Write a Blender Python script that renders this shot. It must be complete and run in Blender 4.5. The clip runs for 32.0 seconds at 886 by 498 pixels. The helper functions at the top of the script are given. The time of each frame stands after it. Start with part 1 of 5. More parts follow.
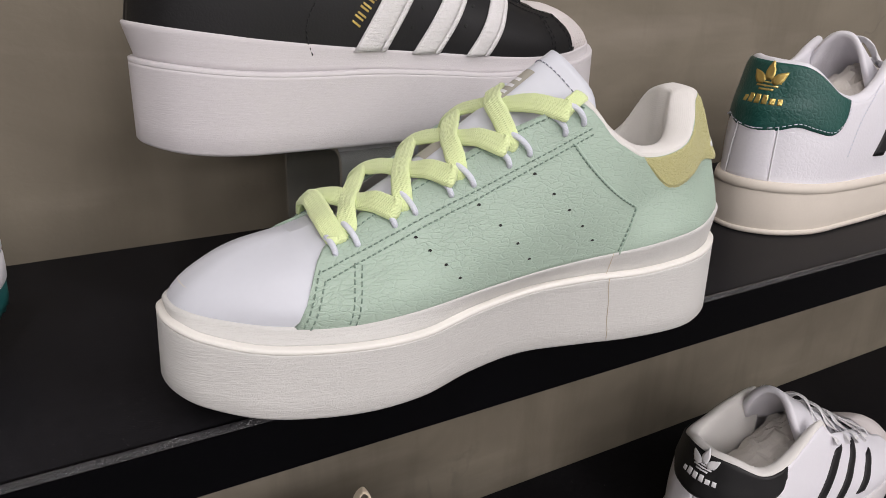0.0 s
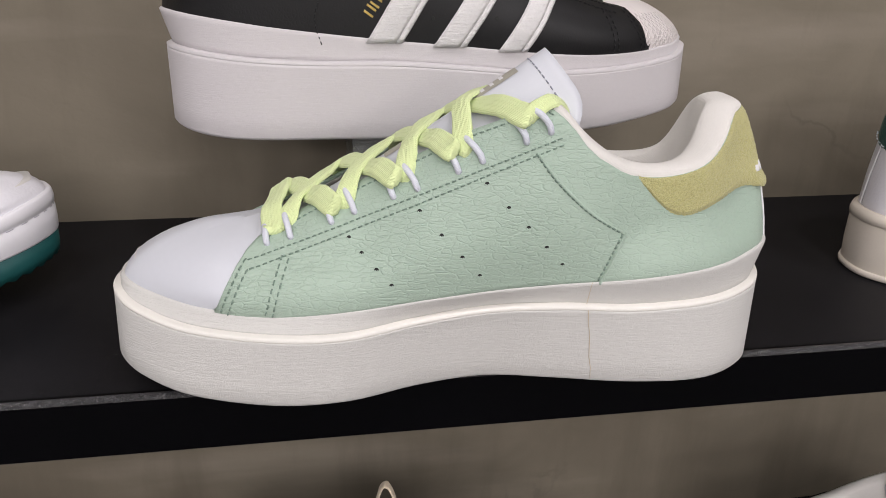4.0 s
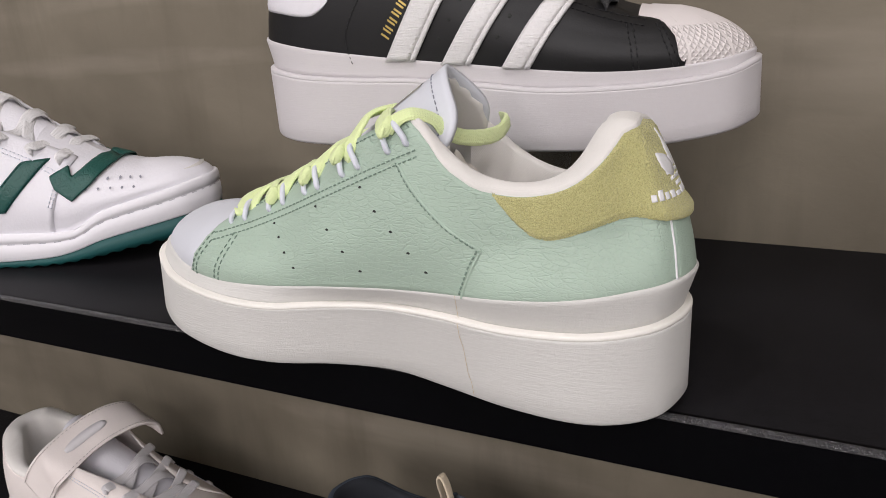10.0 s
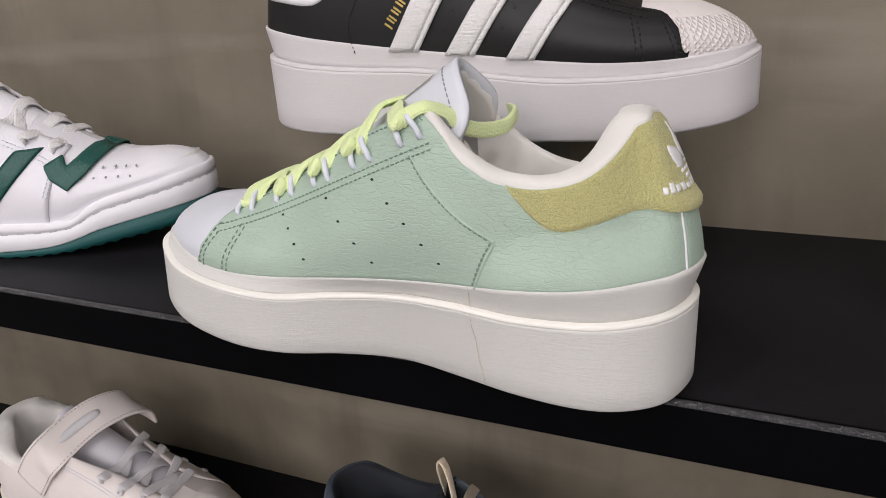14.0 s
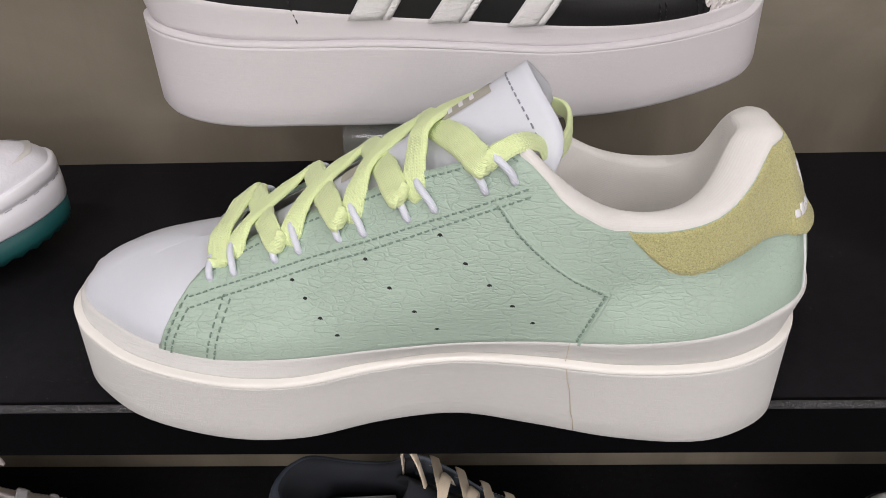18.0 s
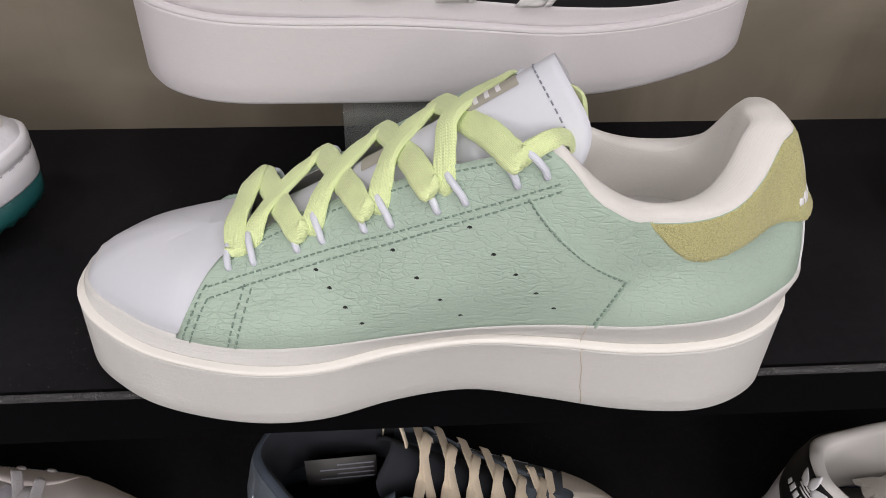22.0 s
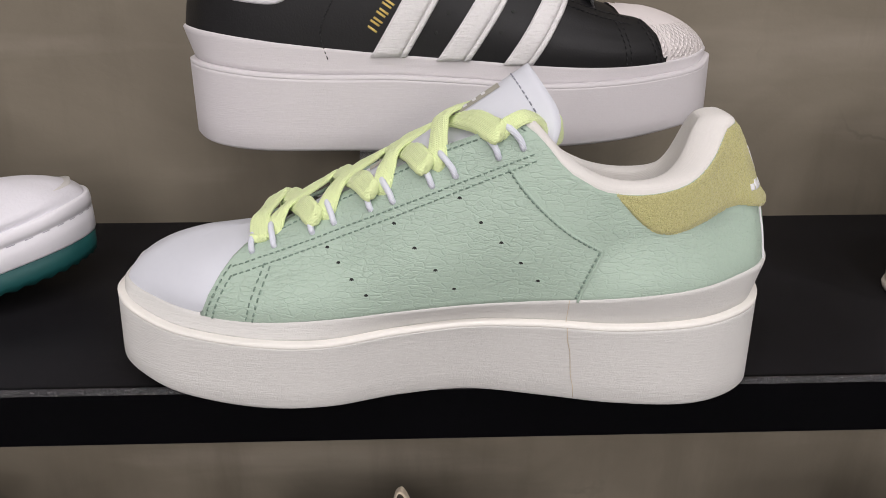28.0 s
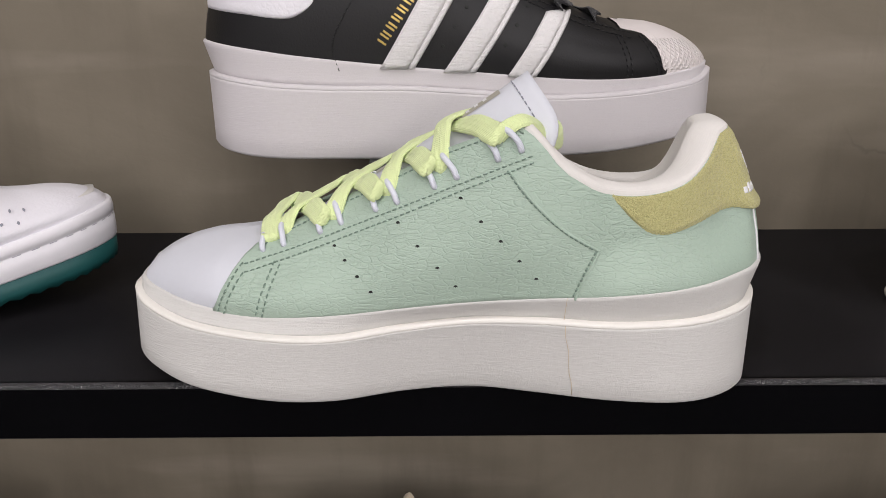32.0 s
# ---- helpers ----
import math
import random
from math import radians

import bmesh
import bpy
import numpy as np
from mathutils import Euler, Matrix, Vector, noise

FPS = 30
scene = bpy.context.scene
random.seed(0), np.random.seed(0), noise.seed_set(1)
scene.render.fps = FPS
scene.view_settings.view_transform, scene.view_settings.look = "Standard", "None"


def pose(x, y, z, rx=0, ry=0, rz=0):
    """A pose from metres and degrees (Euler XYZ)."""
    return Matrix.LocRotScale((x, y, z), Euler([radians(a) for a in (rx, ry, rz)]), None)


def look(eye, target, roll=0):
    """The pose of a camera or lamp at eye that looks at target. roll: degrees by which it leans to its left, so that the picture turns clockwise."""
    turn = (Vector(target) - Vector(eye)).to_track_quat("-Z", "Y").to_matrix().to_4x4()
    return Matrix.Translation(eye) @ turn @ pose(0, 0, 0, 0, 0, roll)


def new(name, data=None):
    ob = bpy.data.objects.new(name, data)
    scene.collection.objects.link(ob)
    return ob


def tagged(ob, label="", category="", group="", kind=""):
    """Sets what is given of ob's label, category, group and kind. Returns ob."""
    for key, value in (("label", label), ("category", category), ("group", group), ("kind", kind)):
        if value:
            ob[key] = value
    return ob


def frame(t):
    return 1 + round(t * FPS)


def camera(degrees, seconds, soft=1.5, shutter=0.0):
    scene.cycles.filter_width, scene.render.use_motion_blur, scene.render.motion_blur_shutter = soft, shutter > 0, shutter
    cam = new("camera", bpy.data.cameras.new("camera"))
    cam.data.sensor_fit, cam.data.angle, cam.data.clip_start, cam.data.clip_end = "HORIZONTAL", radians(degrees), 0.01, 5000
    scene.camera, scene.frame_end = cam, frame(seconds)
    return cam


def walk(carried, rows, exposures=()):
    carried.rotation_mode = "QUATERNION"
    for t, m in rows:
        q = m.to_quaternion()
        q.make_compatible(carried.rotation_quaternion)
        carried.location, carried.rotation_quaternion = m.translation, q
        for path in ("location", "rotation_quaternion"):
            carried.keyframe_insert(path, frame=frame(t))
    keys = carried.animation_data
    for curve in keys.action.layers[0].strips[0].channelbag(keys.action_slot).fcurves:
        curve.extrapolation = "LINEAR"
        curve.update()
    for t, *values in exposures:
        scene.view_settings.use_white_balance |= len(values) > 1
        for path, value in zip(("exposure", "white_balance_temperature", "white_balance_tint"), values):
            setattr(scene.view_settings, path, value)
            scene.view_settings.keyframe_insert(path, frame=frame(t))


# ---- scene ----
cam = camera(61.9, 32.0, soft=0.9)
# the path in units of its own length, set into the shop by BASE: shelf front edge is y = 0, shelf top z = SHELF
METRES, SHELF = 0.7315, 1.2
BASE = pose(-0.1917, -0.2584, SHELF + 0.1739, -21.075, -1.571, -29.832)
ROWS = [
    (0.0, 0.0, 0.0, 0.0, 0.0, 0.0, -0.0),
    (0.5, -0.0005, 0.0026, 0.0003, 0.31, -0.05, -0.15),
    (1.0, 0.0026, 0.0031, 0.0017, 0.91, -0.1, -0.46),
    (1.5, 0.0109, 0.0056, 0.0022, 2.19, -0.17, -1.06),
    (2.0, 0.0293, 0.0064, 0.0023, 4.36, -0.26, -1.98),
    (2.5, 0.0608, 0.0141, 0.0071, 7.41, -0.48, -3.16),
    (3.0, 0.0963, 0.0266, 0.0119, 11.13, -0.77, -4.45),
    (3.5, 0.1304, 0.0401, 0.0156, 15.19, -1.2, -5.71),
    (4.0, 0.1629, 0.0536, 0.0187, 19.25, -1.82, -6.92),
    (4.5, 0.1949, 0.0698, 0.0213, 23.28, -2.04, -8.06),
    (6.5, 0.3175, 0.1206, 0.0393, 38.59, -4.31, -10.62),
    (7.0, 0.3443, 0.1333, 0.0451, 41.83, -5.01, -10.88),
    (7.5, 0.3629, 0.1472, 0.0505, 44.69, -5.54, -11.08),
    (8.0, 0.3762, 0.1622, 0.0544, 47.23, -5.99, -11.36),
    (8.5, 0.3922, 0.1748, 0.0564, 49.39, -6.26, -11.7),
    (9.0, 0.4087, 0.1866, 0.06, 51.18, -6.34, -12.12),
    (9.5, 0.421, 0.1988, 0.0621, 52.53, -6.33, -12.51),
    (10.0, 0.425, 0.2094, 0.0654, 53.48, -6.28, -12.88),
    (10.5, 0.4269, 0.2116, 0.0649, 54.08, -6.22, -13.19),
    (11.0, 0.4316, 0.2119, 0.0638, 54.36, -6.16, -13.44),
    (11.5, 0.4352, 0.2091, 0.0627, 54.44, -6.05, -13.68),
    (12.0, 0.437, 0.2069, 0.0619, 54.39, -5.91, -13.91),
    (12.5, 0.4359, 0.2043, 0.0606, 54.15, -5.83, -14.03),
    (13.0, 0.4341, 0.2003, 0.0582, 53.66, -5.96, -13.92),
    (13.5, 0.4301, 0.1944, 0.0589, 52.83, -6.4, -13.5),
    (14.0, 0.4158, 0.1899, 0.0664, 51.62, -7.22, -12.76),
    (14.5, 0.3916, 0.184, 0.0775, 49.93, -8.36, -11.8),
    (16.5, 0.284, 0.1637, 0.1107, 38.68, -12.55, -8.45),
    (17.0, 0.2506, 0.1655, 0.1158, 35.57, -13.42, -8.03),
    (17.5, 0.2276, 0.1545, 0.12, 32.54, -14.18, -7.88),
    (18.0, 0.2063, 0.1461, 0.1236, 30.09, -15.13, -7.87),
    (18.5, 0.1856, 0.1394, 0.1288, 28.08, -16.08, -7.98),
    (19.0, 0.1744, 0.1314, 0.1344, 26.57, -17.01, -8.24),
    (19.5, 0.1651, 0.1275, 0.1378, 25.6, -17.73, -8.48),
    (20.0, 0.1609, 0.1237, 0.1405, 25.03, -18.33, -8.72),
    (20.5, 0.1574, 0.1226, 0.1407, 24.73, -18.7, -8.88),
    (21.0, 0.1599, 0.1227, 0.1414, 24.56, -18.88, -8.96),
    (21.5, 0.1589, 0.1232, 0.1405, 24.53, -18.94, -8.95),
    (22.0, 0.1619, 0.1243, 0.1407, 24.48, -18.94, -8.93),
    (22.5, 0.1632, 0.1241, 0.1399, 24.47, -18.87, -8.96),
    (23.0, 0.1655, 0.1212, 0.1393, 24.44, -18.65, -9.03),
    (23.5, 0.166, 0.119, 0.1376, 24.43, -18.25, -9.11),
    (24.0, 0.1693, 0.1151, 0.131, 24.52, -17.53, -9.17),
    (24.5, 0.1754, 0.1134, 0.1216, 24.7, -16.36, -9.12),
    (25.0, 0.1834, 0.11, 0.1093, 25.07, -14.76, -9.0),
    (25.5, 0.1944, 0.0924, 0.0974, 25.28, -12.5, -8.84),
    (26.0, 0.2002, 0.0818, 0.0823, 25.66, -9.97, -8.6),
    (26.5, 0.2058, 0.0804, 0.0692, 25.97, -7.68, -8.4),
    (28.5, 0.2292, 0.0735, 0.0246, 27.14, -1.38, -8.42),
    (29.0, 0.2316, 0.0732, 0.022, 27.39, -0.81, -8.46),
    (29.5, 0.2319, 0.0741, 0.0217, 27.62, -0.57, -8.54),
    (30.0, 0.2331, 0.0711, 0.0221, 27.88, -0.46, -8.56),
    (30.5, 0.2333, 0.0713, 0.0211, 28.11, -0.49, -8.59),
    (31.0, 0.2363, 0.0681, 0.0206, 28.26, -0.56, -8.61),
    (31.5, 0.2394, 0.0682, 0.0196, 28.37, -0.59, -8.63),
    (32.0, 0.2432, 0.0662, 0.0182, 28.44, -0.55, -8.68),
]
walk(cam, [(t, BASE @ pose(METRES * x, METRES * y, METRES * z, 90 + pitch, roll, yaw)) for t, x, y, z, yaw, pitch, roll in ROWS],
     exposures=[(0.0, -0.46), (8.0, -0.44), (12.0, -0.47), (14.0, -0.46), (18.0, -0.50), (21.0, -0.54), (24.0, -0.52), (28.0, -0.49), (32.0, -0.49)])

# ---- world, lamps ----
world = bpy.data.worlds.new("shop_air")
scene.world = world
world.use_nodes = True
world.node_tree.nodes["Background"].inputs[0].default_value = (1.0, 0.97, 0.93, 1)
world.node_tree.nodes["Background"].inputs[1].default_value = 0.03


def area_lamp(name, x, y, z, target, size, watts, colour=(1.0, 0.945, 0.955)):
    data = bpy.data.lights.new(name, "AREA")
    data.shape, data.size, data.energy, data.color = "DISK", size, watts, colour
    ob = new(name, data)
    ob.matrix_world = look((x, y, z), target)
    return ob


# x, y, size, power: two rows of track spots before the shelves, wide panels over the room
LAMPS = [(-1.1, -0.62, 0.09, 3.7), (-0.4, -0.62, 0.09, 4.6), (0.3, -0.62, 0.09, 3.9), (1.0, -0.62, 0.09, 3.6)]
LAMPS += [(x, -1.55, 0.14, 2.8) for x in (-1.7, -0.75, 0.15, 1.0, 1.8)]
LAMPS += [(x, y, 1.2, watts) for y, watts in ((-2.8, 40.0), (-4.6, 100.0)) for x in (-2.4, 0.0, 2.4)]
for lx, ly, size, watts in LAMPS:
    # spots lean towards the shelf, wide ceiling panels face the floor
    area_lamp("spot_lamp" if size < 0.5 else "ceiling_panel_lamp", lx, ly, 2.72, (lx * 0.5, 0.05, 1.2) if size < 0.5 else (lx, ly + 0.001, 0), size, watts)


# ---- materials ----
def nodes_of(name):
    m = bpy.data.materials.new(name)
    m.use_nodes = True
    return m, m.node_tree.nodes, m.node_tree.links


def surface(name, colour, rough=0.5, vary=0.06, scale=40.0, bump=None, metal=0.0, sheen=0.0, spec=0.5):
    """Plain-coloured stuff with two scales of unevenness. bump: (kind, scale, strength, distance, stretch)."""
    m, n, l = nodes_of(name)
    b = n["Principled BSDF"]
    b.inputs["Roughness"].default_value = rough
    b.inputs["Metallic"].default_value = metal
    b.inputs["Specular IOR Level"].default_value = spec
    b.inputs["Sheen Weight"].default_value = sheen
    tc = n.new("ShaderNodeTexCoord")
    big, small = n.new("ShaderNodeTexNoise"), n.new("ShaderNodeTexNoise")
    big.inputs["Scale"].default_value, small.inputs["Scale"].default_value = scale, scale * 14
    big.inputs["Detail"].default_value = 4
    mix = n.new("ShaderNodeMath")
    mix.operation = "MULTIPLY_ADD"
    mix.inputs[1].default_value = 0.6
    l.new(tc.outputs["Object"], big.inputs["Vector"])
    l.new(tc.outputs["Object"], small.inputs["Vector"])
    l.new(big.outputs["Fac"], mix.inputs[0])
    half = n.new("ShaderNodeMath")
    half.operation = "MULTIPLY"
    half.inputs[1].default_value = 0.4
    l.new(small.outputs["Fac"], half.inputs[0])
    l.new(half.outputs[0], mix.inputs[2])
    ramp = n.new("ShaderNodeValToRGB")
    e = ramp.color_ramp.elements
    e[0].position, e[1].position = 0.25, 0.75
    e[0].color = (*[c * (1 - vary) for c in colour], 1)
    e[1].color = (*[min(1, c * (1 + vary)) for c in colour], 1)
    l.new(mix.outputs[0], ramp.inputs[0])
    l.new(ramp.outputs[0], b.inputs["Base Color"])
    rr = n.new("ShaderNodeMapRange")
    rr.inputs["To Min"].default_value, rr.inputs["To Max"].default_value = rough - 0.06, rough + 0.06
    l.new(mix.outputs[0], rr.inputs["Value"])
    l.new(rr.outputs[0], b.inputs["Roughness"])
    if bump:
        kind, bs, strength, dist, stretch = bump
        mp = n.new("ShaderNodeMapping")
        mp.inputs["Scale"].default_value = stretch
        l.new(tc.outputs["Object"], mp.inputs["Vector"])
        bu = n.new("ShaderNodeBump")
        bu.inputs["Strength"].default_value, bu.inputs["Distance"].default_value = strength, dist
        if kind == "pebble":
            warp = n.new("ShaderNodeTexNoise")
            warp.inputs["Scale"].default_value = bs * 0.35
            l.new(mp.outputs[0], warp.inputs["Vector"])
            add = n.new("ShaderNodeMixRGB")
            add.blend_type = "ADD"
            add.inputs[0].default_value = 0.0025
            l.new(mp.outputs[0], add.inputs[1])
            l.new(warp.outputs["Color"], add.inputs[2])
            v = n.new("ShaderNodeTexVoronoi")
            v.feature = "DISTANCE_TO_EDGE"
            v.inputs["Scale"].default_value = bs
            l.new(add.outputs[0], v.inputs["Vector"])
            v2 = n.new("ShaderNodeTexVoronoi")
            v2.feature = "DISTANCE_TO_EDGE"
            v2.inputs["Scale"].default_value = bs * 2.3
            l.new(add.outputs[0], v2.inputs["Vector"])
            s1, s2 = n.new("ShaderNodeMapRange"), n.new("ShaderNodeMapRange")
            for s in (s1, s2):
                s.inputs["From Max"].default_value = 0.3
                s.interpolation_type = "SMOOTHSTEP"
            s2.inputs["To Max"].default_value = 0.18
            l.new(v.outputs["Distance"], s1.inputs["Value"])
            l.new(v2.outputs["Distance"], s2.inputs["Value"])
            h = n.new("ShaderNodeMath")
            l.new(s1.outputs[0], h.inputs[0])
            l.new(s2.outputs[0], h.inputs[1])
            l.new(h.outputs[0], bu.inputs["Height"])
        elif kind == "crease":
            # tumbled hide: a net of fine creases at two sizes over a soft grain
            warp, add = n.new("ShaderNodeTexNoise"), n.new("ShaderNodeMixRGB")
            warp.inputs["Scale"].default_value, warp.inputs["Detail"].default_value = bs * 0.3, 2
            l.new(mp.outputs[0], warp.inputs["Vector"])
            add.blend_type, add.inputs[0].default_value = "ADD", 0.0042
            l.new(mp.outputs[0], add.inputs[1])
            l.new(warp.outputs["Color"], add.inputs[2])
            total = None
            for sc, width, weight in ((bs, 0.11, 1.0), (bs * 2.1, 0.16, 0.35)):
                v, r = n.new("ShaderNodeTexVoronoi"), n.new("ShaderNodeMapRange")
                v.feature = "DISTANCE_TO_EDGE"
                v.inputs["Scale"].default_value = sc
                l.new(add.outputs[0], v.inputs["Vector"])
                r.inputs["From Max"].default_value, r.inputs["To Max"].default_value = width, weight
                r.interpolation_type = "SMOOTHSTEP"
                l.new(v.outputs["Distance"], r.inputs["Value"])
                if total is None:
                    total = r.outputs[0]
                else:
                    h = n.new("ShaderNodeMath")
                    l.new(total, h.inputs[0])
                    l.new(r.outputs[0], h.inputs[1])
                    total = h.outputs[0]
            # creases run deep in some places and fade in others
            deep, fade, weigh = n.new("ShaderNodeTexNoise"), n.new("ShaderNodeMapRange"), n.new("ShaderNodeMath")
            deep.inputs["Scale"].default_value = 45
            l.new(tc.outputs["Object"], deep.inputs["Vector"])
            fade.inputs["From Min"].default_value, fade.inputs["From Max"].default_value = 0.3, 0.7
            fade.inputs["To Min"].default_value, fade.inputs["To Max"].default_value = 0.45, 1.2
            l.new(deep.outputs["Fac"], fade.inputs["Value"])
            weigh.operation = "MULTIPLY"
            l.new(total, weigh.inputs[0])
            l.new(fade.outputs[0], weigh.inputs[1])
            l.new(weigh.outputs[0], bu.inputs["Height"])
        elif kind == "ribs":
            v = n.new("ShaderNodeTexWave")
            v.bands_direction = "DIAGONAL"
            v.inputs["Scale"].default_value = bs
            v.inputs["Distortion"].default_value = 0.6
            l.new(mp.outputs[0], v.inputs["Vector"])
            l.new(v.outputs["Fac"], bu.inputs["Height"])
        else:
            v = n.new("ShaderNodeTexNoise")
            v.inputs["Scale"].default_value = bs
            v.inputs["Detail"].default_value = 6
            v.inputs["Roughness"].default_value = 0.65
            l.new(mp.outputs[0], v.inputs["Vector"])
            l.new(v.outputs["Fac"], bu.inputs["Height"])
        l.new(bu.outputs[0], b.inputs["Normal"])
    return m


ONE = (1, 1, 1)


def height_to_bump(m, socket, strength, dist):
    n, l = m.node_tree.nodes, m.node_tree.links
    bu = n.new("ShaderNodeBump")
    bu.inputs["Strength"].default_value, bu.inputs["Distance"].default_value = strength, dist
    l.new(socket, bu.inputs["Height"])
    l.new(bu.outputs[0], n["Principled BSDF"].inputs["Normal"])


def maths(m):
    """A helper that adds one math node after another to a material."""
    n, l = m.node_tree.nodes, m.node_tree.links

    def calc(op, a, c=0.0, d=0.0):
        k = n.new("ShaderNodeMath")
        k.operation = op
        for i, v in enumerate((a, c, d)):
            if isinstance(v, (int, float)):
                k.inputs[i].default_value = v
            else:
                l.new(v, k.inputs[i])
        return k.outputs[0]
    uv, sep = n.new("ShaderNodeUVMap"), n.new("ShaderNodeSeparateXYZ")
    l.new(uv.outputs[0], sep.inputs[0])
    return calc, sep.outputs[0], sep.outputs[1]


def crumbs(m, low, high):
    """Rough nap: small tufts with dark gaps between them."""
    n, l = m.node_tree.nodes, m.node_tree.links
    tc, t, r = n.new("ShaderNodeTexCoord"), n.new("ShaderNodeTexNoise"), n.new("ShaderNodeValToRGB")
    t.inputs["Scale"].default_value, t.inputs["Detail"].default_value, t.inputs["Roughness"].default_value = 2000, 3, 0.65
    l.new(tc.outputs["Object"], t.inputs["Vector"])
    e = r.color_ramp.elements
    e[0].position, e[1].position = 0.34, 0.56
    e[0].color, e[1].color = (*low, 1), (*high, 1)
    l.new(t.outputs["Fac"], r.inputs[0])
    mix = n.new("ShaderNodeMixRGB")
    mix.inputs[0].default_value = 0.75
    b = n["Principled BSDF"]
    l.new(b.inputs["Base Color"].links[0].from_socket, mix.inputs[1])
    l.new(r.outputs[0], mix.inputs[2])
    l.new(mix.outputs[0], b.inputs["Base Color"])


def rib_relief(m):
    """Fine cords that run the length of the padded rim."""
    calc, u, v = maths(m)
    n, l = m.node_tree.nodes, m.node_tree.links
    tw = n.new("ShaderNodeTexNoise")
    tw.inputs["Scale"].default_value = 900
    tc = n.new("ShaderNodeTexCoord")
    l.new(tc.outputs["Object"], tw.inputs["Vector"])
    rib = calc("SINE", calc("MULTIPLY", v, 62.8 / 0.95))
    height_to_bump(m, calc("MULTIPLY_ADD", tw.outputs["Fac"], 0.9, calc("MULTIPLY", rib, 0.7)), 0.2, 0.00022)


def shell_relief(m):
    """Crossed ridges low on the toe cap, parted by smooth fan ribs; its top is plain."""
    calc, u, v = maths(m)
    k = 62.8 / 7.0
    a = calc("ABSOLUTE", calc("SINE", calc("MULTIPLY", calc("ADD", u, v), k)))
    b = calc("ABSOLUTE", calc("SINE", calc("MULTIPLY", calc("SUBTRACT", u, v), k)))
    cross = calc("SUBTRACT", 1.0, calc("MINIMUM", a, b))
    fan = calc("PINGPONG", calc("ADD", u, 40.0), 1.05)
    keep = calc("MULTIPLY", calc("GREATER_THAN", fan, 0.09), calc("LESS_THAN", v, 6.0))
    rib = calc("MULTIPLY", calc("LESS_THAN", fan, 0.07), 1.1)
    height_to_bump(m, calc("MULTIPLY_ADD", cross, keep, calc("MULTIPLY", rib, calc("LESS_THAN", v, 6.4))), 0.8, 0.0008)


def weave(name, colour, vary=0.05):
    """Flat braided lace: slanting threads that turn back at each rib, by the lace's own length and width."""
    m = surface(name, colour, 0.85, vary, 200, sheen=0.25, spec=0.2)
    n, l = m.node_tree.nodes, m.node_tree.links
    b = n["Principled BSDF"]
    uv = n.new("ShaderNodeUVMap")
    sep = n.new("ShaderNodeSeparateXYZ")
    l.new(uv.outputs[0], sep.inputs[0])

    def calc(op, a, c):
        k = n.new("ShaderNodeMath")
        k.operation = op
        for i, v in enumerate((a, c)):
            if isinstance(v, (int, float)):
                k.inputs[i].default_value = v
            else:
                l.new(v, k.inputs[i])
        return k.outputs[0]
    zig = calc("PINGPONG", calc("ADD", calc("MULTIPLY", sep.outputs[1], 16.0), 40.0), 1.0)
    ph = calc("ADD", calc("MULTIPLY", sep.outputs[0], 58.0), calc("MULTIPLY", zig, 3.4))
    height = calc("ADD", calc("MULTIPLY", calc("SINE", ph, 0.0), 0.5), calc("MULTIPLY", calc("SINE", calc("MULTIPLY", sep.outputs[1], 113.0), 0.0), 0.35))
    bu = n.new("ShaderNodeBump")
    bu.inputs["Strength"].default_value, bu.inputs["Distance"].default_value = 0.6, 0.0003
    l.new(height, bu.inputs["Height"])
    l.new(bu.outputs[0], b.inputs["Normal"])
    return m


mint = surface("mint_leather", (0.405, 0.52, 0.43), 0.44, 0.035, 30, ("crease", 500, 0.58, 0.00032, (0.34, 1, 1.0)))
pale = surface("pale_grey_leather", (0.645, 0.665, 0.72), 0.42, 0.02, 30, ("noise", 900, 0.12, 0.0003, ONE))
rubber = surface("off_white_rubber", (0.645, 0.64, 0.617), 0.62, 0.03, 30, ("noise", 1400, 0.65, 0.0006, (0.10, 0.10, 1)))
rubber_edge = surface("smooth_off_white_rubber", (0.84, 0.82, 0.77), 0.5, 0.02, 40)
white_rubber = surface("white_rubber", (0.635, 0.61, 0.625), 0.6, 0.02, 30, ("noise", 1500, 0.4, 0.0004, (0.10, 0.10, 1)))
suede = surface("olive_suede", (0.56, 0.54, 0.25), 0.95, 0.1, 90, ("noise", 1900, 0.8, 0.0012, ONE), sheen=0.3, spec=0.1)
crumbs(suede, (0.38, 0.355, 0.135), (0.65, 0.62, 0.29))
cotton = surface("ivory_collar_fabric", (0.74, 0.72, 0.69), 0.9, 0.03, 60, sheen=0.3, spec=0.2)
rib_relief(cotton)
lace_m = weave("lime_lace_weave", (0.80, 0.92, 0.48))
cord_m = surface("white_cord", (0.72, 0.75, 0.83), 0.8, 0.06, 400, ("ribs", 620, 0.35, 0.0003, ONE), spec=0.3)
# mint thread darkened: the shade of the sunken stitch grooves is in its colour
thread = surface("mint_thread_groove_shade", (0.22, 0.305, 0.25), 0.8, 0.05, 200)
thread_grey = surface("grey_thread", (0.28, 0.29, 0.34), 0.8, 0.05, 200)
dark_hole = surface("dark_hole", (0.02, 0.022, 0.02), 0.9, 0.1, 60)
print_white = surface("white_print", (0.82, 0.82, 0.84), 0.5, 0.02, 100)
tongue_print = surface("grey_olive_print", (0.40, 0.385, 0.33), 0.6, 0.04, 100)
paper = surface("stuffing_paper", (0.70, 0.66, 0.61), 0.85, 0.06, 50, ("noise", 120, 0.4, 0.001, ONE))
